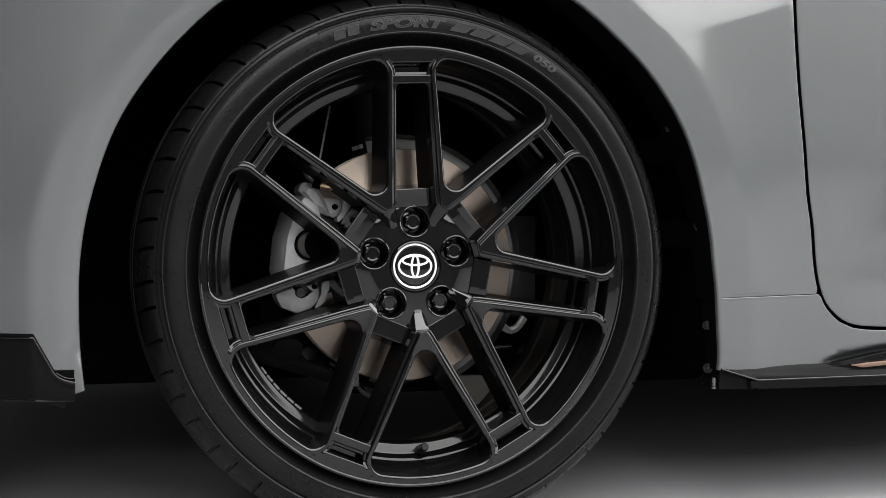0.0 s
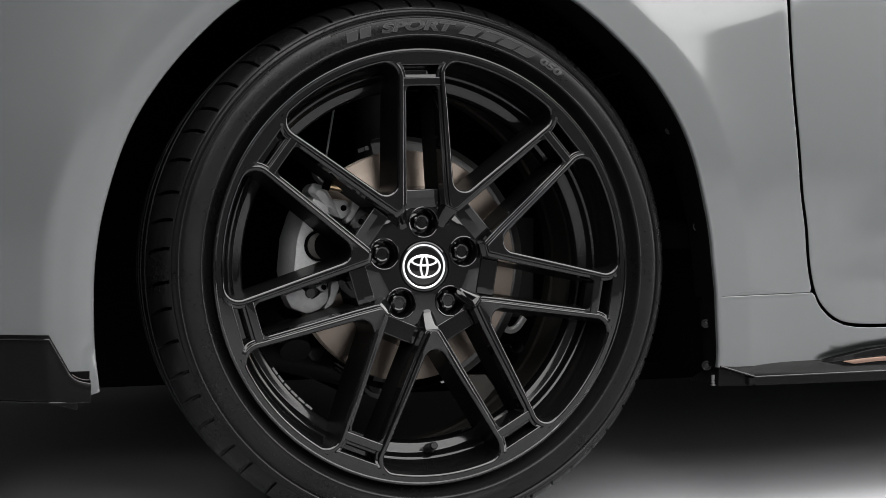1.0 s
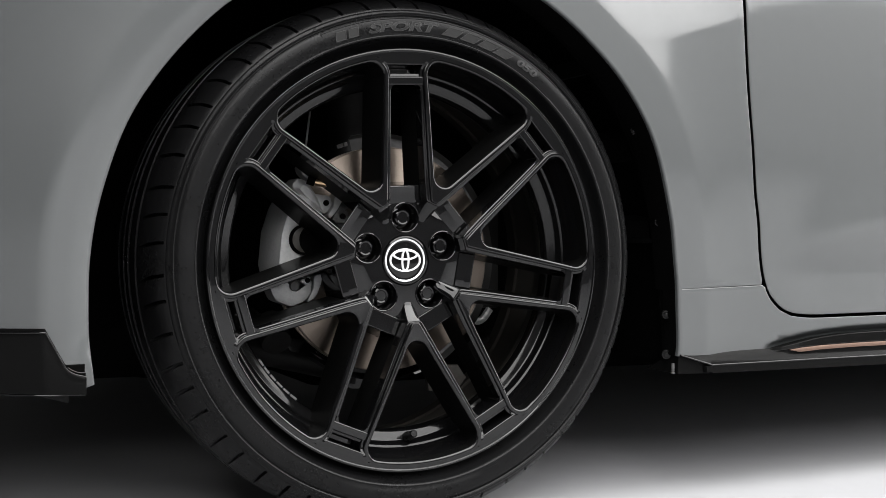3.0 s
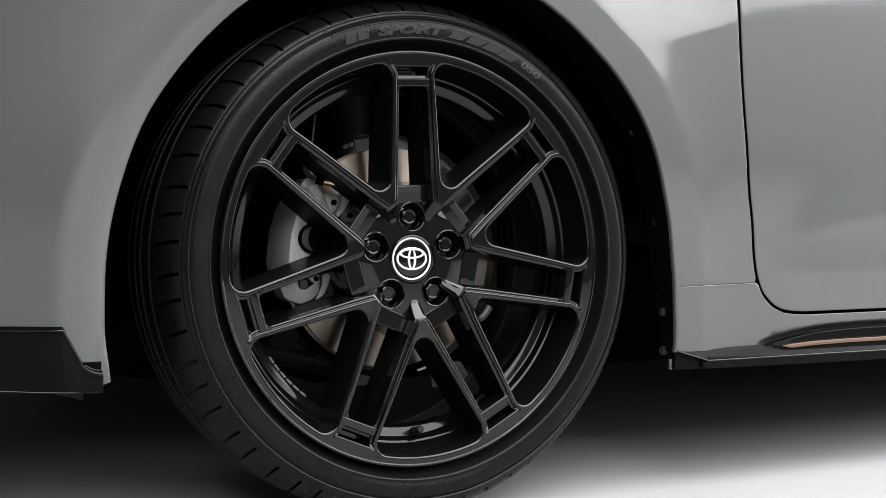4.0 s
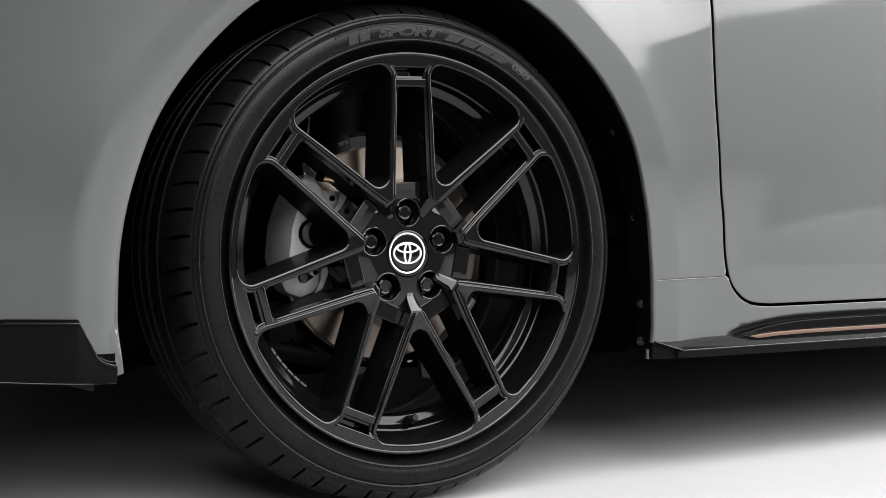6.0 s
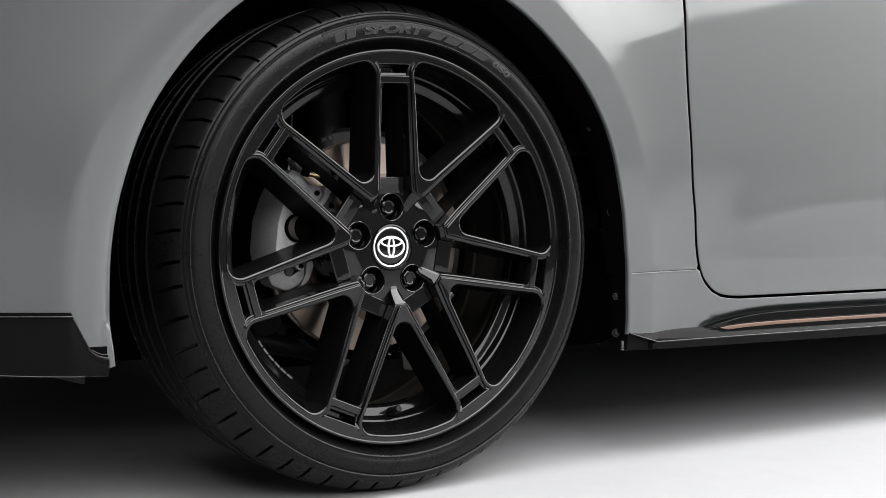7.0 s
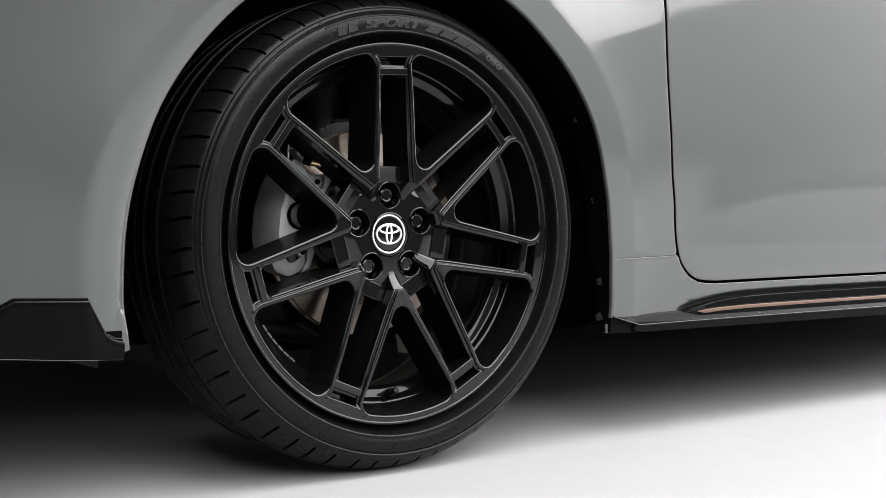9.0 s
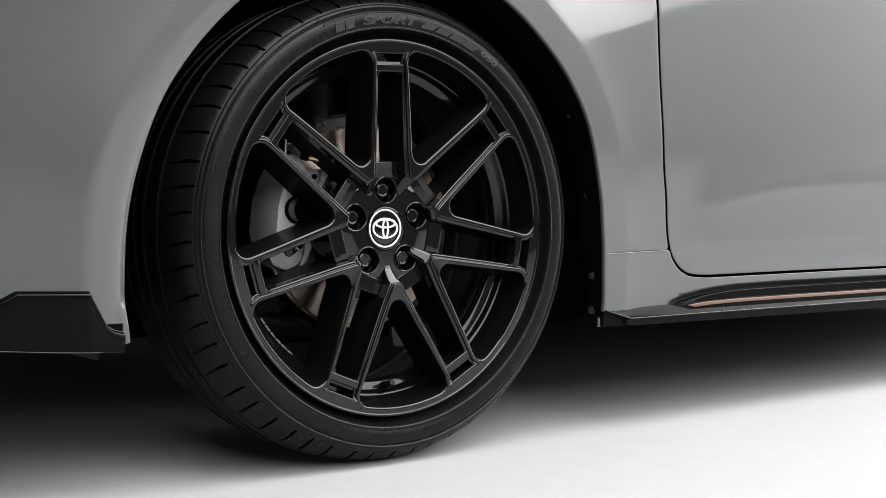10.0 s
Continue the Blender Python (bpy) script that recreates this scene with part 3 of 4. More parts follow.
def window_loop():
    """One opening between two spoke pairs, about its own axis: points (p along, q across), and a weight of the outer arc."""
    half = math.pi / 7
    axis = Vector((math.cos(half), math.sin(half)))
    side = Vector((math.sin(half), -math.cos(half)))
    a0 = side * 0.0374
    along = (axis - side * 0.0479).normalized()
    normal = Vector((along.y, -along.x))
    # crotch fillet on the axis
    rc = 0.0135
    # distance from the side line for a point (p, 0): (a0 - P).normal = -rc
    p = (a0.dot(normal) + rc) / normal.x
    pts = []
    end = math.atan2(-normal.y, -normal.x)
    for t in np.linspace(math.pi, end if end > 0 else end + 2 * math.pi, 8):
        pts.append((Vector((p + rc * math.cos(t), rc * math.sin(t))), 0.0))
    if pts[-1][0].y < 0:
        pts = [(Vector((v.x, -v.y)), w) for v, w in pts]
    foot = pts[-1][0]
    # corner fillet between the side line and the outer arc
    rf = 0.0150
    lo, hi = 0.05, 0.25
    for _ in range(50):
        mid = (lo + hi) / 2
        c = a0 + along * mid + normal * rf
        lo, hi = (mid, hi) if c.length < R_OUT - rf else (lo, mid)
    c = a0 + along * lo + normal * rf
    touch = c - normal * rf
    for t in np.linspace(0, 1, 14)[1:-1]:
        pts.append((foot.lerp(touch, t), 0.0))
    t0, t1 = math.atan2(-normal.y, -normal.x), math.atan2(c.y, c.x)
    if t1 > t0:
        t1 -= 2 * math.pi
    if t0 - t1 > math.pi:
        t0 -= 2 * math.pi
    for k in np.linspace(0, 1, 11):
        t = t0 + (t1 - t0) * k
        pts.append((c + rf * Vector((math.cos(t), math.sin(t))), smooth(k, 0.15, 1)))
    top = math.atan2(c.y, c.x)
    for k in np.linspace(0, 1, 12)[1:]:
        t = top * (1 - k)
        pts.append((R_OUT * Vector((math.cos(t), math.sin(t))), 1.0))
    mirror = [(Vector((v.x, -v.y)), w) for v, w in pts[1:-1]]
    return pts + mirror[::-1]


FOOT, FOOT_NORMAL, FILLET = window_loop()[7][0], None, [v for v, w in window_loop()[:8]]
_edge = (window_loop()[10][0] - FOOT).normalized()
FOOT_NORMAL = Vector((-_edge.y, _edge.x)) if FOOT.y > 0 else Vector((_edge.y, -_edge.x))
NOSE = 0.0705


def nose_point(v, d):
    """The outer edge of the V where two spokes meet: straight sides and a blunt tip, d from the opening."""
    side = 1 if v.y >= 0 else -1
    k = min(range(8), key=lambda i: (FILLET[i] - Vector((v.x, FOOT.y / abs(FOOT.y) * abs(v.y)))).length)
    n = Vector((FOOT_NORMAL.x, abs(FOOT_NORMAL.y)))
    foot = Vector((FOOT.x, abs(FOOT.y))) + n * d
    p = NOSE + (0.0118 - d) * 0.35
    along = Vector((abs(n.y), abs(n.x)))
    h = foot.y - (foot.x - p) * along.y / along.x
    corner = Vector((p, h))
    line = [Vector((p, 0)), Vector((p, 0.75 * h)), Vector((p + 0.0006, 0.96 * h + 0.0003))]
    q = line[k] if k < 3 else corner.lerp(foot, (k - 2.4) / 4.6)
    return Vector((q.x, q.y * side))


def face_y(r):
    return -0.0295 - 0.0075 * smooth(r, 0.07, 0.215)


def rim():
    bm, flank = bmesh.new(), bmesh.new()
    loop = window_loop()
    n = len(loop)
    normals = []
    for i in range(n):
        d = loop[(i + 1) % n][0] - loop[i - 1][0]
        m = Vector((d.y, -d.x)).normalized()
        if m.dot(loop[i][0] - Vector((0.16, 0))) < 0:
            m = -m
        normals.append(m)
    # section of the bar round an opening: distance from the edge, depth behind the face
    section = soften([(-0.0045, 0.056), (0.0, 0.0, 0.0030), (0.0057, 0.0, 0.0016), (0.0063, 0.0036, 0.0008), (0.0098, 0.0038, 0.0018), (0.0106, 0.018), (0.0135, 0.056)])
    for k in range(7):
        turn = SPOKES + 360 / 7 * (k + 0.5)
        rows = []
        for d, deep in section:
            row = []
            for (v, w), m in zip(loop, normals):
                wide = max(0.0, 0.0035 - 0.0175 * v.length) / 0.0098
                far = d * (1 - 0.55 * w + wide)
                q = v + m * (far if d > 0.0028 else d)
                if d > 0.004 and v.length < FOOT.length - 1e-6:
                    q = nose_point(v, d * (1 + max(0.0, 0.0035 - 0.0175 * FOOT.length) / 0.0098))
                r = q.length
                y = face_y(v.length) + (deep * (1 - max(w, smooth(r, 0.2222, 0.2262))) if 0.0045 < d and deep < 0.01 else deep)
                row.append(at(r, turn + math.degrees(math.atan2(q.y, q.x)), y))
            rows.append(row)
        strip(bm, rows[1:-1], close_u=True)
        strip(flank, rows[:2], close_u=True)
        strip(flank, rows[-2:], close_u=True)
    # per pair: bridge, slot floor and the wide part of the outer ring
    for k in range(7):
        a = SPOKES + 360 / 7 * k

        def sector(profile, half_width, steps=10, straight=False):
            rows = []
            for r, y in profile:
                h = math.degrees(half_width / r)
                rows.append([at(r / math.cos(radians(o)) if straight else r, a + o, y) for o in np.linspace(-h, h, steps)])
            strip(bm, rows)

        sector(soften([(0.2003, -0.004), (0.2010, -0.0346, 0.0016), (0.2102, -0.0348, 0.0012), (0.2110, -0.0318, 0.0006), (0.2142, -0.0316, 0.0010), (0.2152, -0.0130, 0.0015), (0.2222, -0.0130, 0.0015), (0.2230, -0.0300)]), 0.0245, straight=True)
        sector(soften([(0.2230, -0.0300), (0.2238, -0.0368, 0.0014), (0.2345, -0.0369)]), 0.0330, straight=True)
        # rounded inner corners of the slot
        for side in (-1, 1):
            line = [(0.2020, 0.0205), (0.1955, 0.0205)] + [(0.1962 + 0.0048 * math.sin(t), 0.0130 + 0.0048 * math.cos(t) + 0.0004) for t in np.linspace(0, math.pi / 2, 7)] + [(0.2020, 0.0132)]
            levels = [[at(math.hypot(p, q), a + side * math.degrees(math.atan2(q, p)), y) for p, q in line] for y in (-0.0340, -0.004)]
            vs = strip(bm, levels, close_u=True)
            cap(bm, vs[0])
        # ramp from the meeting of two pairs down to the hub
        b = a + 180 / 7
        rows = []
        for r, half, y in ((0.080, 0.0090, -0.0225), (0.0715, 0.0090, -0.0242), (0.0700, 0.0089, -0.0239), (0.0660, 0.0085, -0.0208), (0.0600, 0.0078, -0.0157), (0.0540, 0.0070, -0.0110), (0.0515, 0.0066, -0.0094), (0.0480, 0.0060, -0.0082)):
            def p(o, dy=0.0):
                return at(math.hypot(r, o), b + math.degrees(math.atan2(o, r)), y + dy)
            rows.append([p(-half - 0.003, 0.022), p(-half, 0.003), p(-half + 0.0015, 0.0006), p(-half * 0.4), p(half * 0.4), p(half - 0.0015, 0.0006), p(half, 0.003), p(half + 0.003, 0.022)])
        nearest = min(abs((b - NUTS + 36) % 72 - 36), 36)
        if nearest < 17:
            rows = rows[:4] if nearest < 9 else rows[:5]
        rows.append([p + Vector((0, 0.02, 0)) for p in rows[-1]])
        strip(bm, rows)
    # outer ring and flange
    lathe(bm, soften([(0.2343, -0.030), (0.2343, -0.03702), (0.2388, -0.03702, 0.001), (0.2396, -0.0382, 0.0008), (0.2424, -0.0380, 0.0016), (0.2424, -0.0250)], 5), 240)
    even_normals(part("rim", bm, GLOSS_BLACK, wheel, sharp=42))
    part("spoke_flank", flank, FLANK_SHADE, wheel, "inner sides of the spokes, their shade put into a dull black")
    # small maker's mark on the ring, too small to read
    for k in range(4):
        bm = bmesh.new()
        a = 141.5 - 1.15 * k
        rows = [[at(r, a + o, y) for r, o in ((0.2355, -0.4), (0.2378, -0.32), (0.2378, 0.32), (0.2355, 0.4))] for y in (-0.0368, -0.0374)]
        vs = strip(bm, rows, close_u=True)
        cap(bm, vs[1])
        part("rim_mark", bm, GLOSS_BLACK, wheel)
    # barrel
    bm = bmesh.new()
    lathe(bm, [(0.2325, -0.0330), (0.2312, -0.0290), (0.2296, -0.0225), (0.2272, -0.0190), (0.2240, -0.002), (0.2206, 0.0040), (0.2186, 0.0048), (0.2178, 0.0056), (0.2150, 0.0118), (0.2136, 0.0130), (0.2126, 0.0134), (0.2090, 0.0144), (0.2050, 0.0160), (0.2038, 0.0166), (0.2028, 0.0180), (0.2016, 0.028)], 180)
    part("barrel", bm, BARREL_BLACK, wheel, sharp=32)
    bm = bmesh.new()
    lathe(bm, [(0.2016, 0.028), (0.2040, 0.040), (0.2130, 0.052), (0.2150, 0.062), (0.2205, 0.070), (0.2235, 0.082), (0.2230, 0.120), (0.2260, 0.124), (0.2260, 0.130), (0.2235, 0.134), (0.2260, 0.160), (0.2400, 0.166), (0.2410, 0.160), (0.2300, 0.155), (0.2320, -0.010)], 180)
    part("inner_barrel", bm, BARREL_BROWN, wheel, "inside of the wheel, a brownish reflection put into its dull colour", sharp=32)


def hub():
    """Hub face with five nut wells and the bore of the cap."""
    bm = bmesh.new()
    Y = -0.0085
    edges = []

    def ring(cx, cz, r, y, n):
        return [bm.verts.new((cx + r * math.cos(t), y, cz + r * math.sin(t))) for t in np.linspace(0, 2 * math.pi, n, endpoint=False)]

    def closed(vs):
        return [bm.edges.new((vs[i], vs[(i + 1) % len(vs)])) for i in range(len(vs))]

    def bridge(a, b):
        for i in range(len(a)):
            bm.faces.new((a[i], a[(i + 1) % len(a)], b[(i + 1) % len(b)], b[i]))

    outer = ring(0, 0, 0.0715, Y, 120)
    bore = ring(0, 0, 0.0300, Y, 64)
    edges += closed(outer) + closed(bore)
    wells = []
    for k in range(5):
        a = radians(NUTS - 72 * k)
        w = ring(0.05 * math.cos(a), 0.05 * math.sin(a), 0.0182, Y, 40)
        wells.append((w, a))
        edges += closed(w)
    bmesh.ops.triangle_fill(bm, use_beauty=True, use_dissolve=False, edges=edges)
    prev = outer
    for r, y in ((0.0725, Y + 0.0006), (0.0800, Y + 0.004), (0.0808, Y + 0.006), (0.0815, 0.03)):
        nxt = ring(0, 0, r, y, 120)
        bridge(prev, nxt)
        prev = nxt
    prev = bore
    for r, y in ((0.0294, Y + 0.0008), (0.0285, 0.004)):
        nxt = ring(0, 0, r, y, 64)
        bridge(prev, nxt)
        prev = nxt
    for w, a in wells:
        prev = w
        for r, y in ((0.0178, Y - 0.0014), (0.0172, Y - 0.0018), (0.0165, Y - 0.0014), (0.0158, Y + 0.0010), (0.0152, 0.004), (0.0145, 0.018)):
            nxt = ring(0.05 * math.cos(a), 0.05 * math.sin(a), r, y, 40)
            bridge(prev, nxt)
            prev = nxt
        bm.faces.new(prev)
    part("hub", bm, GLOSS_BLACK, wheel, sharp=32)
    # raised blocks between the arms at the inner end of each pair
    for k in range(7):
        a = SPOKES + 360 / 7 * k
        bm = bmesh.new()
        rows = []
        for r, y in soften([(0.0925, 0.030), (0.0872, -0.0112, 0.0016), (0.0780, -0.0102, 0.004), (0.0665, -0.0095, 0.0012), (0.0655, -0.0060)]):
            rows.append([at(math.hypot(r, o), a + math.degrees(math.atan2(o, r)), y + drop) for o, drop in ((-0.0212, 0.02), (-0.0209, 0.0018), (-0.0205, 0.0006), (-0.0196, 0.0), (-0.010, 0.0), (0.0, 0.0), (0.010, 0.0), (0.0196, 0.0), (0.0205, 0.0006), (0.0209, 0.0018), (0.0212, 0.02))])
        strip(bm, rows)
        even_normals(part("hub_block", bm, GLOSS_BLACK, wheel, sharp=42))


def nuts():
    for k in range(5):
        a = radians(NUTS - 72 * k)
        bm = bmesh.new()
        cx, cz = 0.05 * math.cos(a), 0.05 * math.sin(a)
        rows = []
        for r, y, hexa in ((0.0128, 0.018, 0), (0.0128, 0.009, 0), (0.0122, 0.0075, 0.0), (0.0102, 0.0070, 1), (0.0102, -0.0005, 1), (0.0096, -0.0022, 0.6), (0.0080, -0.0030, 0.0), (0.0064, -0.0026, 0.0), (0.0058, -0.0020, 0)):
            row = []
            for t in np.linspace(0, 2 * math.pi, 48, endpoint=False):
                s = ((t + a) % (math.pi / 3)) - math.pi / 6
                rr = r * (1 - hexa + hexa * math.cos(math.pi / 6) / math.cos(s) * 1.06)
                row.append(Vector((cx + rr * math.cos(t), y, cz + rr * math.sin(t))))
            rows.append(row)
        vs = strip(bm, rows, close_u=True)
        cap(bm, vs[-1])
        part("lug_nut", bm, GLOSS_BLACK, wheel, "black hexagonal lug nut", sharp=30)


def centre_cap():
    bm = bmesh.new()
    vs = lathe(bm, [(0.0292, 0.004), (0.0290, -0.0068), (0.0282, -0.0082), (0.0266, -0.0086), (0.0262, -0.0060), (0.0255, -0.0056), (0.020, -0.0060), (0.010, -0.0064), (0.002, -0.0065)], 72)
    cap(bm, vs[-1])
    part("centre_cap", bm, GLOSS_BLACK, wheel, "round black wheel centre cap")
    bm = bmesh.new()
    lathe(bm, [(0.0232, -0.0055), (0.0234, -0.0068), (0.0240, -0.0072), (0.0250, -0.0072), (0.0256, -0.0067), (0.0257, -0.0055)], 72)
    part("cap_ring", bm, CHROME, wheel, "thin bright silver ring")

    def oval(name, cx, cz, a, b, wide, y):
        bm = bmesh.new()
        rows = []
        for k, dy in ((-1.0, 0.0016), (-0.8, 0.0), (0.0, -0.0003), (0.8, 0.0), (1.0, 0.0016)):
            rows.append([Vector((cx + (a + k * wide / 2) * math.cos(t), y + dy, cz + (b + k * wide / 2 * 0.85) * math.sin(t))) for t in np.linspace(0, 2 * math.pi, 56, endpoint=False)])
        strip(bm, rows, close_u=True)
        part(name, bm, CHROME, wheel, "plain silver oval on the cap")

    oval("emblem_oval", 0, 0.0, 0.0188, 0.0127, 0.0025, -0.0077)
    oval("emblem_oval", 0, -0.0003, 0.0040, 0.0119, 0.0027, -0.0079)
    oval("emblem_oval", 0, 0.0062, 0.0146, 0.0052, 0.0028, -0.0081)


def valve():
    bm = bmesh.new()
    base, tip = at(0.2110, -86.6, 0.013), at(0.2045, -86.6, -0.006)
    rod(bm, base, base.lerp(tip, 0.55), 0.0062, 0.0052, 18)
    rod(bm, base.lerp(tip, 0.5), tip, 0.0046, 0.0046, 18)
    rod(bm, tip, tip + (tip - base).normalized() * 0.0012, 0.0046, 0.0036, 18)
    part("valve", bm, RUBBER, wheel, "black rubber tyre valve")


def weights():
    """Stick-on balance weights inside the barrel."""
    for k in range(6):
        a = 213.5 + 3.2 * k
        bm = bmesh.new()
        degs = np.linspace(a, a + 2.6, 6)
        rows = [[at(r, d, y) for d in degs] for r, y in ((0.2032, 0.0176), (0.2012, 0.0178), (0.2006, 0.0182), (0.2006, 0.0214), (0.2010, 0.0218), (0.2028, 0.0222))]
        vs = strip(bm, rows)
        cap(bm, [r[0] for r in vs])
        cap(bm, [r[-1] for r in vs])
        part("balance_weight", bm, SHIELD, wheel, "small grey stick-on balance weight")


def tyre():
    """Low tyre, flattened where it stands, with curved cuts across its shoulder and grooves round its tread."""
    side = [(0.2375, -0.0235), (0.2420, -0.0258), (0.2465, -0.0284), (0.2500, -0.0322), (0.2518, -0.0368), (0.2528, -0.0420), (0.2536, -0.0446), (0.2545, -0.0459), (0.2555, -0.0463), (0.2564, -0.0459), (0.2574, -0.0458), (0.2600, -0.0464), (0.2660, -0.0472), (0.2720, -0.0468), (0.2752, -0.0458), (0.2762, -0.0446), (0.2770, -0.0444), (0.2778, -0.0458), (0.2788, -0.0462), (0.2797, -0.0454), (0.2803, -0.0436), (0.2822, -0.0424), (0.2836, -0.0420), (0.2846, -0.0408), (0.2852, -0.0396), (0.2868, -0.0390)]
    tread = [(0.2905, -0.0350), (0.2940, -0.0304), (0.2970, -0.0252), (0.2998, -0.0190), (0.3022, -0.0120), (0.3040, -0.0050), (0.3051, 0.0010), (0.3058, 0.0070), (0.3060, 0.0085), (0.2995, 0.0095), (0.2995, 0.0165), (0.3064, 0.0175), (0.3068, 0.0280), (0.3072, 0.0440), (0.3000, 0.0450), (0.3000, 0.0540), (0.3074, 0.0550)]
    mid = 0.0640
    half = side + tread
    profile = half + [(r, 2 * mid - y) for r, y in half[::-1]]
    first = len(side)
    cuts, cols = 58, []
    pitch = [0.86 + 0.28 * (0.5 + 0.5 * math.sin(i * 2.1 + 0.7 * math.sin(i * 0.9))) for i in range(cuts)]
    total, pos = sum(pitch), 0.0
    for p in pitch:
        start, size = 360 * pos / total, 360 * p / total
        for off, deep in ((0.0, 0.0), (0.12, 1.0), (0.66, 1.0), (0.78, 0.0)):
            cols.append((start + off, deep))
        for f in (0.3, 0.55, 0.8):
            cols.append((start + 0.78 + (size - 0.78) * f, 0.0))
        pos += p
    rows = []
    for j, (r, y) in enumerate(profile):
        jj = min(j, len(profile) - 1 - j)
        row = []
        for a, deep in cols:
            rr, aa = r, a
            near = y if y < mid else 2 * mid - y
            if jj >= first - 1:
                aa = a + 1.5 * smooth(near, -0.040, 0.01) + 4.0 * smooth(near, 0.0, 0.06)
                if jj >= first and near < 0.008:
                    rr = r - 0.0075 * deep * smooth(near, -0.0385, -0.030) * (1 - smooth(near, -0.016, 0.004))
            p = at(rr, aa + 2.0, y)
            low = -ZC + 0.0005
            if p.z < low + 0.004:
                over = max(0.0, low - p.z)
                p.z = max(low, p.z) if over > 0 else p.z
            squash = smooth(-p.z, 0.20, 0.30) * (1 - smooth(abs(p.x), 0.05, 0.13))
            if jj < first:
                p.y += (-0.003 if y < mid else 0.003) * squash * smooth(r, 0.245, 0.27)
            row.append(p)
        rows.append(row)
    bm = bmesh.new()
    strip(bm, rows, close_u=True, close_v=False)
    return part("tyre", bm, RUBBER, wheel, "black low profile tyre with plain sidewall marks", sharp=40)


def side_y(r):
    """Outer face of the sidewall."""
    return float(np.interp(r, [0.2545, 0.260, 0.266, 0.272, 0.2762, 0.2786, 0.283, 0.2868], [-0.0452, -0.0466, -0.0472, -0.0468, -0.0458, -0.0450, -0.0424, -0.0394]))


def mark(bm, deg, r, wide, tall, lean=0.0, rise=0.0006, hollow=0.0):
    """A raised bar on the sidewall, wide along the arc, tall outwards; hollow: width of its outline."""
    def pt(u, v, up):
        rr = r + v * tall / 2
        return at(rr, deg - math.degrees((u * wide / 2 + lean * v * tall / 2) / rr), side_y(rr) - up)
    if not hollow:
        rows = [[pt(u, v, -0.0004) for u, v in ((-1, -1), (1, -1), (1, 1), (-1, 1))], [pt(u * 0.96, v * 0.96, rise) for u, v in ((-1, -1), (1, -1), (1, 1), (-1, 1))]]
        vs = strip(bm, rows, close_u=True)
        cap(bm, vs[1])
        return
    iu, iv = 1 - 2 * hollow / wide, 1 - 2 * hollow / tall
    ring = ((-1, -1), (1, -1), (1, 1), (-1, 1))
    rows = [[pt(u, v, -0.0004) for u, v in ring], [pt(u, v, rise) for u, v in ring], [pt(u * iu, v * iv, rise) for u, v in ring], [pt(u * iu, v * iv, -0.0004) for u, v in ring]]
    strip(bm, rows, close_u=True)


def outlines(text, deg, r, tall, lean, stretch, rise=0.0006):
    """The raised outlines of letters bent along the sidewall."""
    cu = bpy.data.curves.new("letters", "FONT")
    cu.body, cu.align_x, cu.size, cu.shear = text, "CENTER", 1.0, lean
    cu.offset, cu.fill_mode, cu.bevel_depth, cu.bevel_resolution = 0.035, "NONE", 0.022, 1
    tmp = bpy.data.objects.new("letters", cu)
    scene.collection.objects.link(tmp)
    dg = bpy.context.evaluated_depsgraph_get()
    me = bpy.data.meshes.new_from_object(tmp.evaluated_get(dg))
    bpy.data.objects.remove(tmp)
    bm = bmesh.new()
    bm.from_mesh(me)
    bpy.data.meshes.remove(me)
    k = tall / 0.72
    for v in bm.verts:
        rr = r + (v.co.y - 0.36) * k
        v.co = at(rr, deg - math.degrees(v.co.x * k * stretch / r), side_y(rr) - rise - v.co.z * k)
    return bm


def lettering(text, deg, r, tall, lean, stretch, rise=0.0007):
    """Letters bent along the sidewall, reading clockwise, their middle at deg."""
    cu = bpy.data.curves.new("letters", "FONT")
    cu.body, cu.align_x, cu.size, cu.shear = text, "CENTER", 1.0, lean
    cu.offset = 0.035
    tmp = bpy.data.objects.new("letters", cu)
    scene.collection.objects.link(tmp)
    dg = bpy.context.evaluated_depsgraph_get()
    me = bpy.data.meshes.new_from_object(tmp.evaluated_get(dg))
    bpy.data.objects.remove(tmp)
    bm = bmesh.new()
    bm.from_mesh(me)
    bpy.data.meshes.remove(me)
    bmesh.ops.remove_doubles(bm, verts=bm.verts, dist=1e-4)
    faces = list(bm.faces)
    made = bmesh.ops.extrude_face_region(bm, geom=faces)["geom"]
    raised = {v for v in made if isinstance(v, bmesh.types.BMVert)}
    k = tall / 0.72
    for v in bm.verts:
        rr = r + (v.co.y - 0.36) * k
        a = deg - math.degrees(v.co.x * k * stretch / r)
        v.co = at(rr, a, side_y(rr) - (rise if v in raised else -0.0004))
    return bm


rim()
hub()
nuts()
centre_cap()
valve()
weights()
tyre()


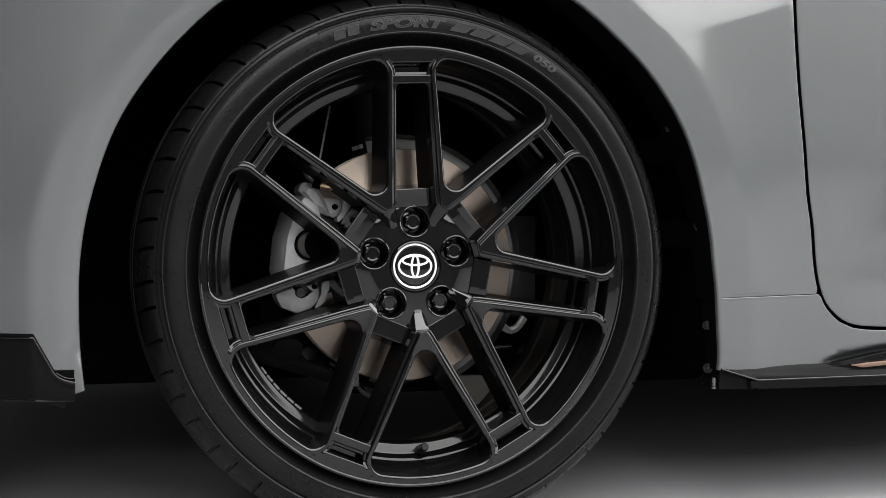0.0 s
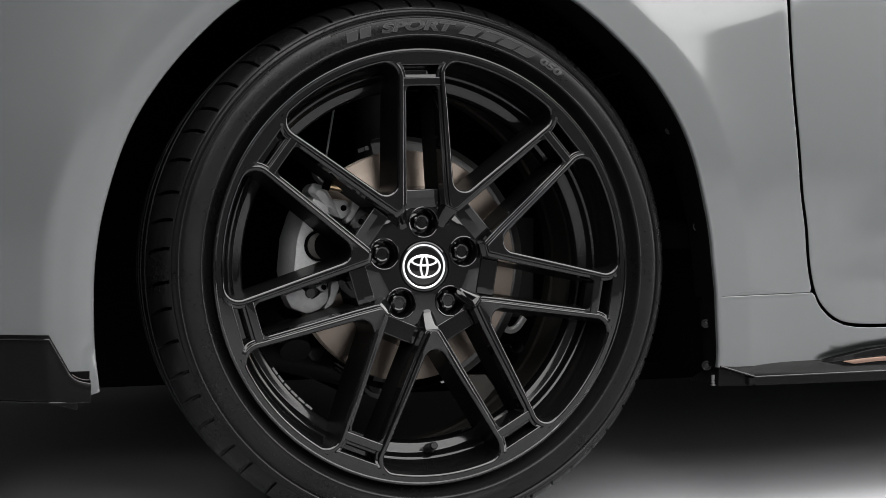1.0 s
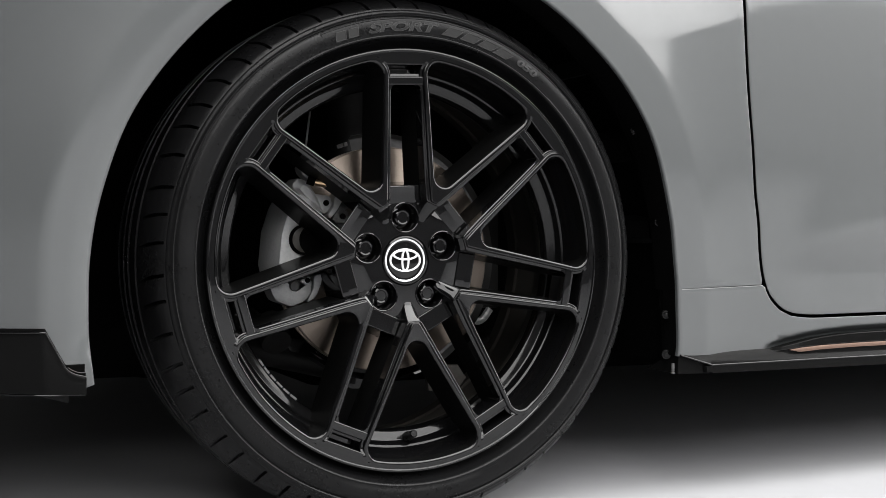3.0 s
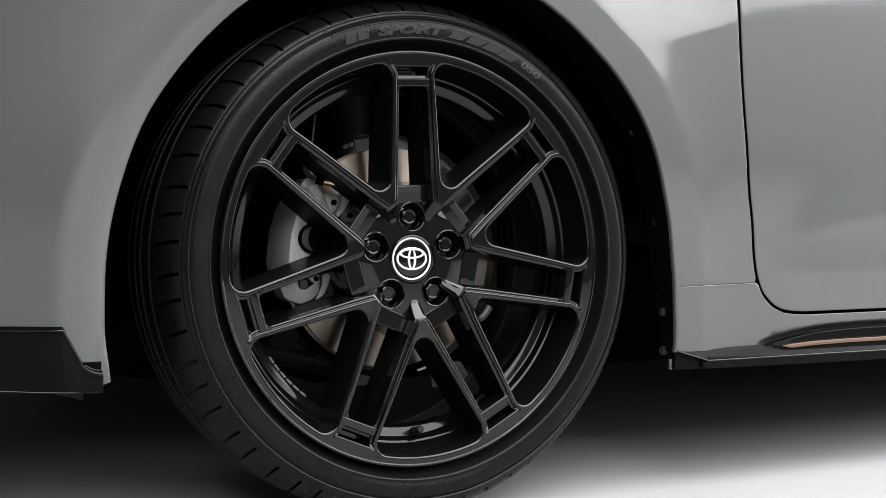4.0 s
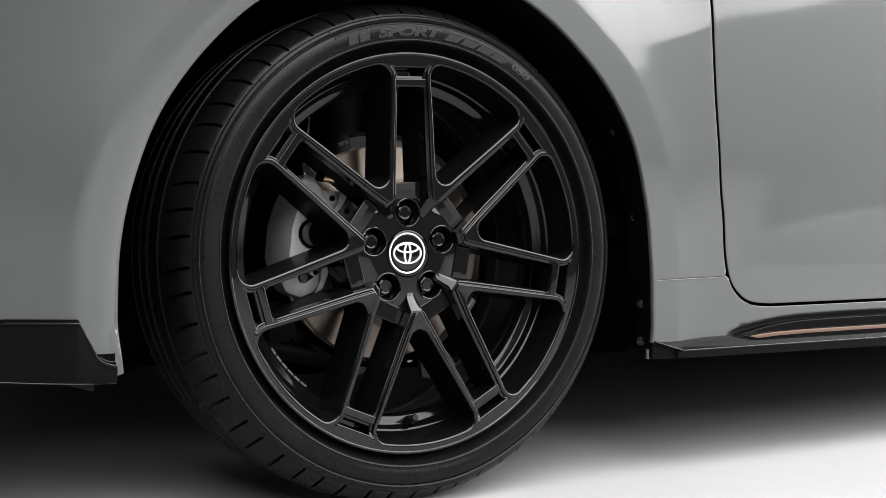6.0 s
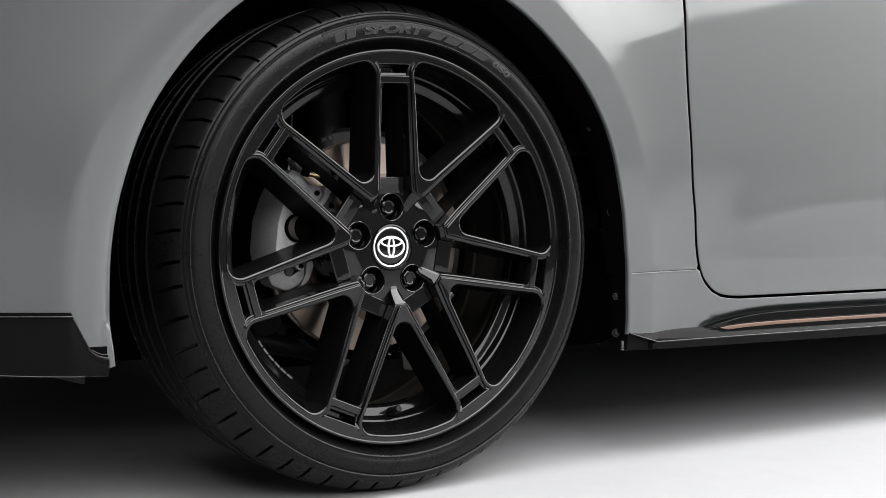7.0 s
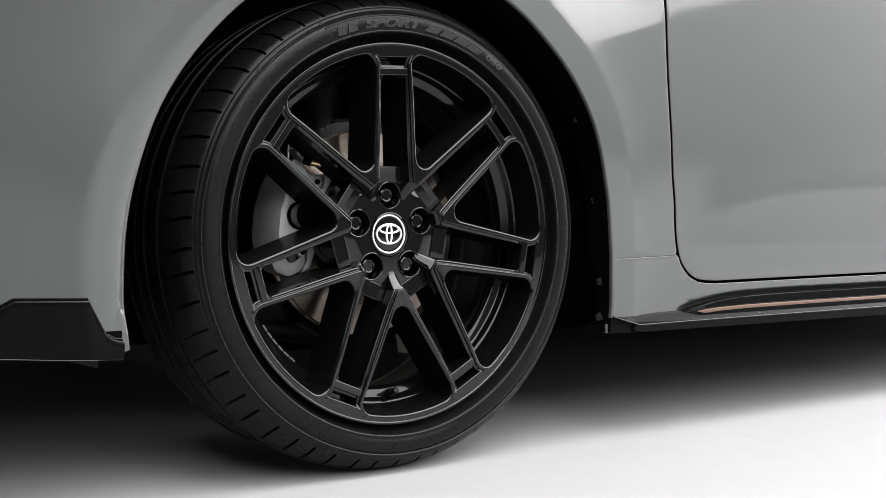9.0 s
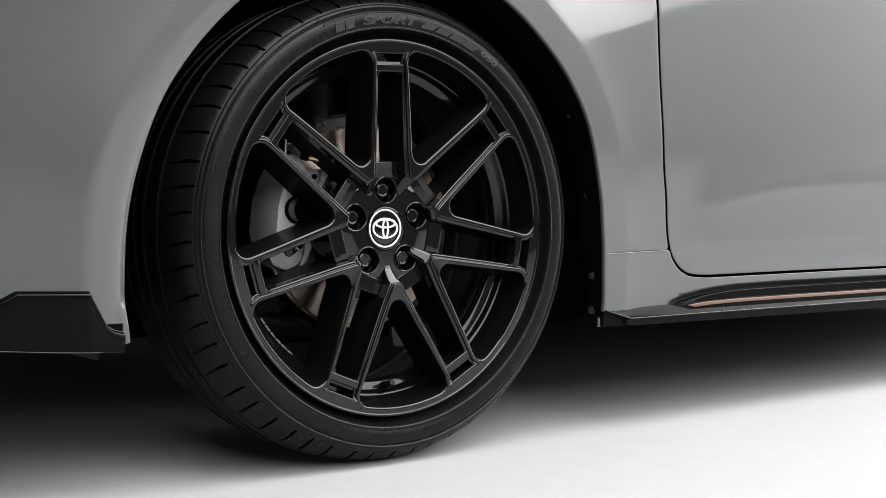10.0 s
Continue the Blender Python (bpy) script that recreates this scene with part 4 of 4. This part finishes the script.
def sidewall_marks():
    bm = bmesh.new()
    # framed panel of the large writing and its end edges
    for d0, d1, r in ((115.5, 49.0, 0.2748), (115.5, 49.0, 0.2572)):
        degs = np.linspace(d0, d1, 60)
        strip(bm, [[at(r + o, a, side_y(r + o) - up) for a in degs] for o, up in ((-0.0007, -0.0003), (-0.0004, 0.0005), (0.0004, 0.0005), (0.0007, -0.0003))])
    mark(bm, 115.5, 0.266, 0.0009, 0.0176, 0.0)
    part("panel_edge", bm, RUBBER, wheel)
    for deg in (111.0, 107.6):
        bm = bmesh.new()
        mark(bm, deg, 0.2655, 0.0125, 0.0098, 0.25, rise=0.0006)
        part("sidewall_bar", bm, RUBBER_FILL, wheel)
        bm = bmesh.new()
        mark(bm, deg, 0.2655, 0.0128, 0.0101, 0.25, rise=0.0009, hollow=0.0007)
        part("bar_edge", bm, RUBBER_MARK, wheel)
    part("sidewall_word", lettering("SPORT", 95.0, 0.2658, 0.0100, 0.25, 1.95), RUBBER_FILL, wheel, "raised word on the tyre sidewall")
    part("letter_outline", outlines("SPORT", 95.0, 0.2658, 0.0100, 0.25, 1.95), RUBBER_MARK, wheel)
    for deg in (81.0, 75.8, 70.8, 66.0):
        bm = bmesh.new()
        mark(bm, deg, 0.2655, 0.0185, 0.0100, 0.9, rise=0.0006)
        part("sidewall_bar", bm, RUBBER_FILL, wheel)
        bm = bmesh.new()
        mark(bm, deg, 0.2655, 0.0190, 0.0105, 0.9, rise=0.0010, hollow=0.0007)
        part("bar_edge", bm, RUBBER_MARK, wheel)
    part("sidewall_number", lettering("050", 58.8, 0.2668, 0.0080, 0.15, 1.75), RUBBER_MARK, wheel, "raised number on the tyre sidewall")
    # small marks that cannot be read: size, load and maker's lines
    rows = [(159.5, 141.5, 0.2705, 0.0060, 11), (139.5, 135.0, 0.2665, 0.0065, 3), (44.0, 34.0, 0.2690, 0.0045, 9), (-18.0, -21.0, 0.2690, 0.0075, 1), (-22.5, -33.5, 0.2685, 0.0055, 8), (-36.0, -44.0, 0.2715, 0.0030, 10), (-48.0, -58.0, 0.2700, 0.0030, 12), (-127.0, -152.0, 0.2600, 0.0022, 26), (-124.0, -140.0, 0.2650, 0.0022, 16)]
    for d0, d1, r, tall, n in rows:
        for i in range(n):
            bm = bmesh.new()
            a = d0 + (d1 - d0) * (i + 0.5) / n
            wide = abs(radians(d1 - d0)) * r / n * (0.50 + 0.25 * math.sin(i * 2.3))
            mark(bm, a, r + 0.1 * tall * math.sin(i * 1.7), wide, tall * (0.8 + 0.2 * math.sin(i * 3.1)), 0.25, rise=0.0003)
            part("sidewall_bar", bm, RUBBER, wheel)
    for i, a in enumerate(np.linspace(-104, -69, 6)):
        bm = bmesh.new()
        mark(bm, a, 0.2655, 0.020, 0.0115, 0.2, hollow=0.0022)
        part("sidewall_bar", bm, RUBBER, wheel)
    for a in (116, 137, 159, 181, 203, 60, 30, 1, -9):
        bm = bmesh.new()
        mark(bm, a, 0.2822, 0.0035, 0.0030, 0.3, rise=0.0005, hollow=0.0007)
        part("wear_mark", bm, RUBBER, wheel)


sidewall_marks()


# ---- brake ----
def brake():
    disc = new("brake_disc")
    disc.parent = car
    disc.location = (0, 0, ZC)
    disc["label"] = "bare steel brake disc behind the spokes"
    bm = bmesh.new()
    lathe(bm, [(0.0885, 0.036), (0.0890, 0.0510), (0.0915, 0.0520), (0.1348, 0.0520), (0.1360, 0.0532), (0.1360, 0.0590), (0.1348, 0.060), (0.125, 0.0605), (0.125, 0.066), (0.1348, 0.0665), (0.1360, 0.0675), (0.1360, 0.0735), (0.090, 0.075)], 160)
    part("friction_ring", bm, DISC, disc)
    bm = bmesh.new()
    vs = lathe(bm, [(0.0886, 0.050), (0.0870, 0.0300), (0.0845, 0.0270), (0.080, 0.0260), (0.03, 0.0255)], 120)
    part("hat", bm, DARK_METAL, disc)
    # dust shield behind the disc
    bm = bmesh.new()
    degs = np.linspace(-62, 104.5, 80)
    strip(bm, [[at(r, a, y) for a in degs] for r, y in ((0.085, 0.084), (0.120, 0.082), (0.150, 0.080), (0.1525, 0.070), (0.1535, 0.068), (0.1545, 0.074), (0.150, 0.084))])
    part("dust_shield", bm, SHIELD, disc, "dark pressed dust shield")
    bm = bmesh.new()
    degs = np.linspace(-128, -66, 30)
    strip(bm, [[at(r, a, y) for a in degs] for r, y in ((0.110, 0.080), (0.142, 0.078), (0.1455, 0.056), (0.148, 0.055), (0.149, 0.078))])
    part("dust_shield", bm, GLOSS_BLACK, disc, "black pressed dust shield lip")

    bm = bmesh.new()
    box(bm, (-0.066, 0.052, -0.141), (-0.051, 0.060, -0.126), 0.0015)
    part("shield_tab", bm, SHIELD, disc)
    bm = bmesh.new()
    outline = ((0.062, -0.134), (0.106, -0.135), (0.118, -0.152), (0.101, -0.170), (0.066, -0.166))
    vs = strip(bm, [[Vector((x, y, z)) for x, z in outline] for y in (0.078, 0.070)], close_u=True)
    cap(bm, vs[1])
    part("low_plate", bm, BARREL_BROWN, disc, "dull grey-brown plate low behind the disc")
    # hooked clip, arm and splash plate behind the rear of the disc
    bm = bmesh.new()
    line = rounded([(0.146, 0.128, -0.066), (0.153, 0.130, -0.078), (0.163, 0.131, -0.086), (0.174, 0.131, -0.083), (0.184, 0.130, -0.070)], 6)
    rows = []
    for k, p in enumerate(line):
        d = (line[min(k + 1, len(line) - 1)] - line[max(k - 1, 0)]).normalized()
        n = Vector((-d.z, 0, d.x)) * 0.0042
        rows.append([p - n, p + n * 0.2 + Vector((0, -0.0015, 0)), p + n, p + n + Vector((0, 0.006, 0)), p - n + Vector((0, 0.006, 0))])
    vs = strip(bm, rows, close_u=True)
    cap(bm, vs[0])
    cap(bm, vs[-1])
    part("sensor_clip", bm, CAST, disc, "grey hooked bracket", sharp=30)
    bm = bmesh.new()
    rod(bm, (0.10, 0.135, -0.112), (0.180, 0.132, -0.108), 0.0065, 0.0055, 16)
    rod(bm, (0.172, 0.122, -0.108), (0.172, 0.140, -0.108), 0.0075, 0.0075, 16)
    part("link_arm", bm, GLOSS_BLACK, disc)
    bm = bmesh.new()
    box(bm, (0.095, 0.152, -0.070), (0.207, 0.158, 0.060), 0.0025)
    part("splash_plate", bm, DARK_METAL, disc, "dark splash plate behind the disc")
    bm = bmesh.new()
    rows = [[at(r, a, y) for a in np.linspace(106.5, 112.0, 5)] for r, y in ((0.1435, 0.080), (0.1440, 0.076), (0.1478, 0.075), (0.1485, 0.080))]
    strip(bm, rows)
    p = at(0.146, 108.0, 0.072)
    rod(bm, p + Vector((0, 0.006, 0)), p, 0.0026, 0.0024, 12)
    part("shield_tab", bm, SHIELD, disc)
    cal = new("brake_caliper")
    cal.parent = car
    cal.location = (0, 0, ZC)
    cal["label"] = "grey cast sliding brake caliper"

    def block(name, mat, a0, a1, r0, r1, y0, y1, edge=0.004, label="", steps=26, bend=0.0):
        """A piece of a ring with rounded edges."""
        rows = []
        for a in np.linspace(a0, a1, steps):
            k = min((a - a0) / (a1 - a0), (a1 - a) / (a1 - a0)) * (a1 - a0)
            end = edge * (1 - min(1.0, k / 2.2)) ** 2
            i0, i1, j0, j1 = r0 + end, r1 - end - bend * (1 - min(1, k / 9)) ** 2, y0 + end, y1 - end
            ring = [(i0 + edge, j0), (i1 - edge, j0), (i1 - edge * 0.3, j0 + edge * 0.3), (i1, j0 + edge), (i1, j1), (i0, j1), (i0, j0 + edge), (i0 + edge * 0.3, j0 + edge * 0.3)]
            rows.append([at(r, a, y) for r, y in ring])
        bm = bmesh.new()
        vs = strip(bm, rows, close_u=True)
        cap(bm, vs[0])
        cap(bm, vs[-1])
        return part(name, bm, mat, cal, label, sharp=30)

    def plate(name, outline, y, thick, mat, edge=0.0018, label="", dome=0.0):
        """A cast piece from its outline (x, z about the axle), its face rounded over at the edge."""
        pts = [Vector(q) for q in outline]
        mid = sum(pts, Vector((0, 0))) / len(pts)
        fine = []
        for k, q in enumerate(pts):
            a, b = pts[k - 1], pts[(k + 1) % len(pts)]
            r = min(0.0035, (a - q).length * 0.35, (b - q).length * 0.35)
            u, w = q + (a - q).normalized() * r, q + (b - q).normalized() * r
            fine += [u, (u + w + 2 * q) / 4, w]
        rows = [[Vector((q.x, y + thick, q.y)) for q in fine]]
        for grow, dy in ((0.0, edge), (edge * 0.3, edge * 0.3), (edge, 0.0)):
            rows.append([Vector((q.x + (mid.x - q.x) * min(0.9, grow / max(1e-5, (q - mid).length)), y + dy, q.y + (mid.y - q.y) * min(0.9, grow / max(1e-5, (q - mid).length)))) for q in fine])
        rows.append([Vector((q.x + (mid.x - q.x) * 0.5, y - dome, q.y + (mid.y - q.y) * 0.5)) for q in fine])
        bm = bmesh.new()
        vs = strip(bm, rows, close_u=True)
        cap(bm, vs[-1])
        return part(name, bm, mat, cal, label, sharp=30)

    # body: a bright front face and a side that falls away towards the rim
    front = [(-0.104, 0.070), (-0.120, 0.078), (-0.131, 0.057), (-0.1395, 0.031), (-0.1430, -0.006), (-0.1390, -0.022), (-0.118, -0.020), (-0.100, -0.012), (-0.095, 0.030)]
    plate("caliper_body", front, 0.026, 0.050, CAST, 0.0025, "grey cast caliper body")
    side = [((-0.1205, 0.0775), (-0.1330, 0.0830)), ((-0.1315, 0.0570), (-0.1450, 0.0600)), ((-0.1400, 0.0310), (-0.1535, 0.0330)), ((-0.1435, -0.0060), (-0.1570, -0.0060)), ((-0.1395, -0.0220), (-0.1530, -0.0260))]
    rows = []
    for (ax, az), (bx, bz) in side:
        bx, bz = ax + 0.5 * (bx - ax), az + 0.5 * (bz - az)
        rows.append([Vector((ax + 0.004, 0.050, az)), Vector((ax, 0.0275, az)), Vector((ax * 0.72 + bx * 0.28, 0.0330, az * 0.72 + bz * 0.28)), Vector((ax * 0.35 + bx * 0.65, 0.0450, az * 0.35 + bz * 0.65)), Vector((bx, 0.064, bz)), Vector((bx, 0.085, bz))])
    bm = bmesh.new()
    strip(bm, rows)
    part("caliper_side", bm, CAST, cal, sharp=30)
    plate("bracket", [(-0.125, 0.089), (-0.119, 0.095), (-0.107, 0.091), (-0.097, 0.077), (-0.087, 0.054), (-0.102, 0.059), (-0.126, 0.084)], 0.030, 0.03, CAST, 0.003, dome=0.004)
    plate("bracket", [(-0.1185, 0.1075), (-0.113, 0.1105), (-0.096, 0.0965), (-0.098, 0.090), (-0.108, 0.0925), (-0.116, 0.100)], 0.026, 0.02, CAST, 0.0012)
    plate("bracket_ear", [(-0.098, 0.077), (-0.078, 0.075), (-0.075, 0.064), (-0.083, 0.054), (-0.089, 0.054)], 0.034, 0.016, CAST)
    plate("pad_end", [(-0.074, 0.078), (-0.065, 0.070), (-0.072, 0.055), (-0.081, 0.048), (-0.083, 0.053), (-0.077, 0.061)], 0.028, 0.02, CAST)
    plate("bracket", [(-0.152, -0.032), (-0.131, -0.024), (-0.128, -0.033), (-0.118, -0.037), (-0.107, -0.028), (-0.101, -0.023), (-0.102, -0.039), (-0.110, -0.048), (-0.126, -0.054), (-0.145, -0.047)], 0.031, 0.03, CAST, 0.002)
    plate("bracket_ear", [(-0.118, -0.023), (-0.103, -0.018), (-0.106, -0.029), (-0.110, -0.029)], 0.028, 0.01, CAST)
    plate("pad_end", [(-0.099, -0.018), (-0.088, -0.016), (-0.090, -0.028), (-0.096, -0.043), (-0.108, -0.050), (-0.100, -0.032)], 0.030, 0.02, CAST)
    plate("bracket_lug", [(-0.114, -0.103), (-0.104, -0.095), (-0.086, -0.101), (-0.092, -0.107), (-0.094, -0.115), (-0.104, -0.115)], 0.098, 0.03, CLIP_PLASTIC, 0.002, "black faceted bracket")
    block("brake_pad", DARK_METAL, 146, 200, 0.0880, 0.1300, 0.0430, 0.0515, 0.002)
    # dark discs on the casting carry the shade inside its holes
    for x, z, y, rad, mat in ((-0.1135, 0.0235, 0.0225, 0.0180, LINER_AND_SHADE), (-0.1135, 0.0235, 0.0215, 0.0155, BARREL_BROWN), (-0.103, 0.0235, 0.0205, 0.0185, LINER_AND_SHADE), (-0.0835, 0.0665, 0.032, 0.0035, LINER_AND_SHADE), (-0.108, -0.0235, 0.0265, 0.0030, LINER_AND_SHADE), (-0.123, -0.0300, 0.029, 0.0060, DARK_METAL)):
        bm = bmesh.new()
        q = Vector((x, y, z))
        rod(bm, q + Vector((0, 0.012, 0)), q, rad, rad * 0.97, 24)
        rod(bm, q, q + Vector((0, -0.0012, 0)), rad * 0.97, rad * 0.85, 24)
        part("dark_disc" if rad < 0.01 else "piston_hole", bm, mat, cal)
    bm = bmesh.new()
    p = at(0.131, 136.5, 0.014)
    rod(bm, p + Vector((-0.008, 0.002, 0.0)), p + Vector((0.004, -0.001, -0.002)), 0.0045, 0.0045, 16)
    rod(bm, p + Vector((0.004, -0.001, -0.002)), p + Vector((0.007, -0.001, -0.003)), 0.0032, 0.0030, 16)
    part("bleed_screw", bm, BRASS, cal, "brass bleed screw")
    bm = bmesh.new()
    p = at(0.131, 136.5, 0.014)
    rod(bm, p + Vector((-0.016, 0.004, 0.003)), p + Vector((-0.008, 0.002, 0.0)), 0.0060, 0.0055, 16)
    part("rubber_cap", bm, LINER_AND_SHADE, cal)

    # suspension parts in the dark behind the disc
    sus = new("suspension")
    sus.parent = car
    sus["label"] = "black steering knuckle, strut and lower arm"
    bm = bmesh.new()
    rod(bm, (-0.01, 0.14, ZC + 0.02), (0.0, 0.20, 0.72), 0.028, 0.030, 24)
    part("strut", bm, DARK_METAL, sus)
    bm = bmesh.new()
    rod(bm, (0, 0.05, ZC), (0, 0.20, ZC), 0.075, 0.060, 32)
    part("knuckle", bm, DARK_METAL, sus)
    bm = bmesh.new()
    rod(bm, (-0.02, 0.10, 0.165), (0.05, 0.55, 0.19), 0.024, 0.035, 18)
    rod(bm, (-0.02, 0.10, 0.165), (-0.20, 0.55, 0.20), 0.018, 0.030, 18)
    part("lower_arm", bm, DARK_METAL, sus)
    bm = bmesh.new()
    rod(bm, (-0.13, 0.09, 0.215), (-0.10, 0.55, 0.25), 0.011, 0.014, 16)
    rod(bm, (-0.13, 0.075, 0.205), (-0.13, 0.105, 0.228), 0.018, 0.018, 16)
    part("tie_rod", bm, DARK_METAL, sus)
    bm = bmesh.new()
    line = rounded([(-0.098, 0.085, 0.39), (-0.075, 0.12, 0.48), (-0.052, 0.155, 0.57)], 6)
    for a, b in zip(line, line[1:]):
        rod(bm, a, b, 0.0013, n=8, ends=False)
    part("brake_hose", bm, CAST, sus, "thin brake line")


def far_wheel(x):
    """A wheel on the other side of the car, seen only under it."""
    top = new("far_wheel")
    top.parent = car
    top.location = (x, 1.56, ZC)
    bm = bmesh.new()
    lathe(bm, [(0.236, 0.02), (0.262, 0.045), (0.286, 0.036), (0.300, 0.016), (0.3035, -0.06), (0.3035, -0.10), (0.300, -0.165), (0.286, -0.185), (0.262, -0.195), (0.236, -0.17)], 96)
    part("far_tyre", bm, RUBBER, top)
    bm = bmesh.new()
    vs = lathe(bm, [(0.238, 0.02), (0.225, 0.0), (0.215, -0.03), (0.06, -0.02)], 96)
    cap(bm, vs[-1])
    vs = lathe(bm, [(0.238, -0.17), (0.220, -0.15), (0.215, -0.06), (0.12, -0.06)], 96)
    cap(bm, vs[-1])
    part("far_rim", bm, GLOSS_BLACK, top)


far_wheel(0.0)
brake()
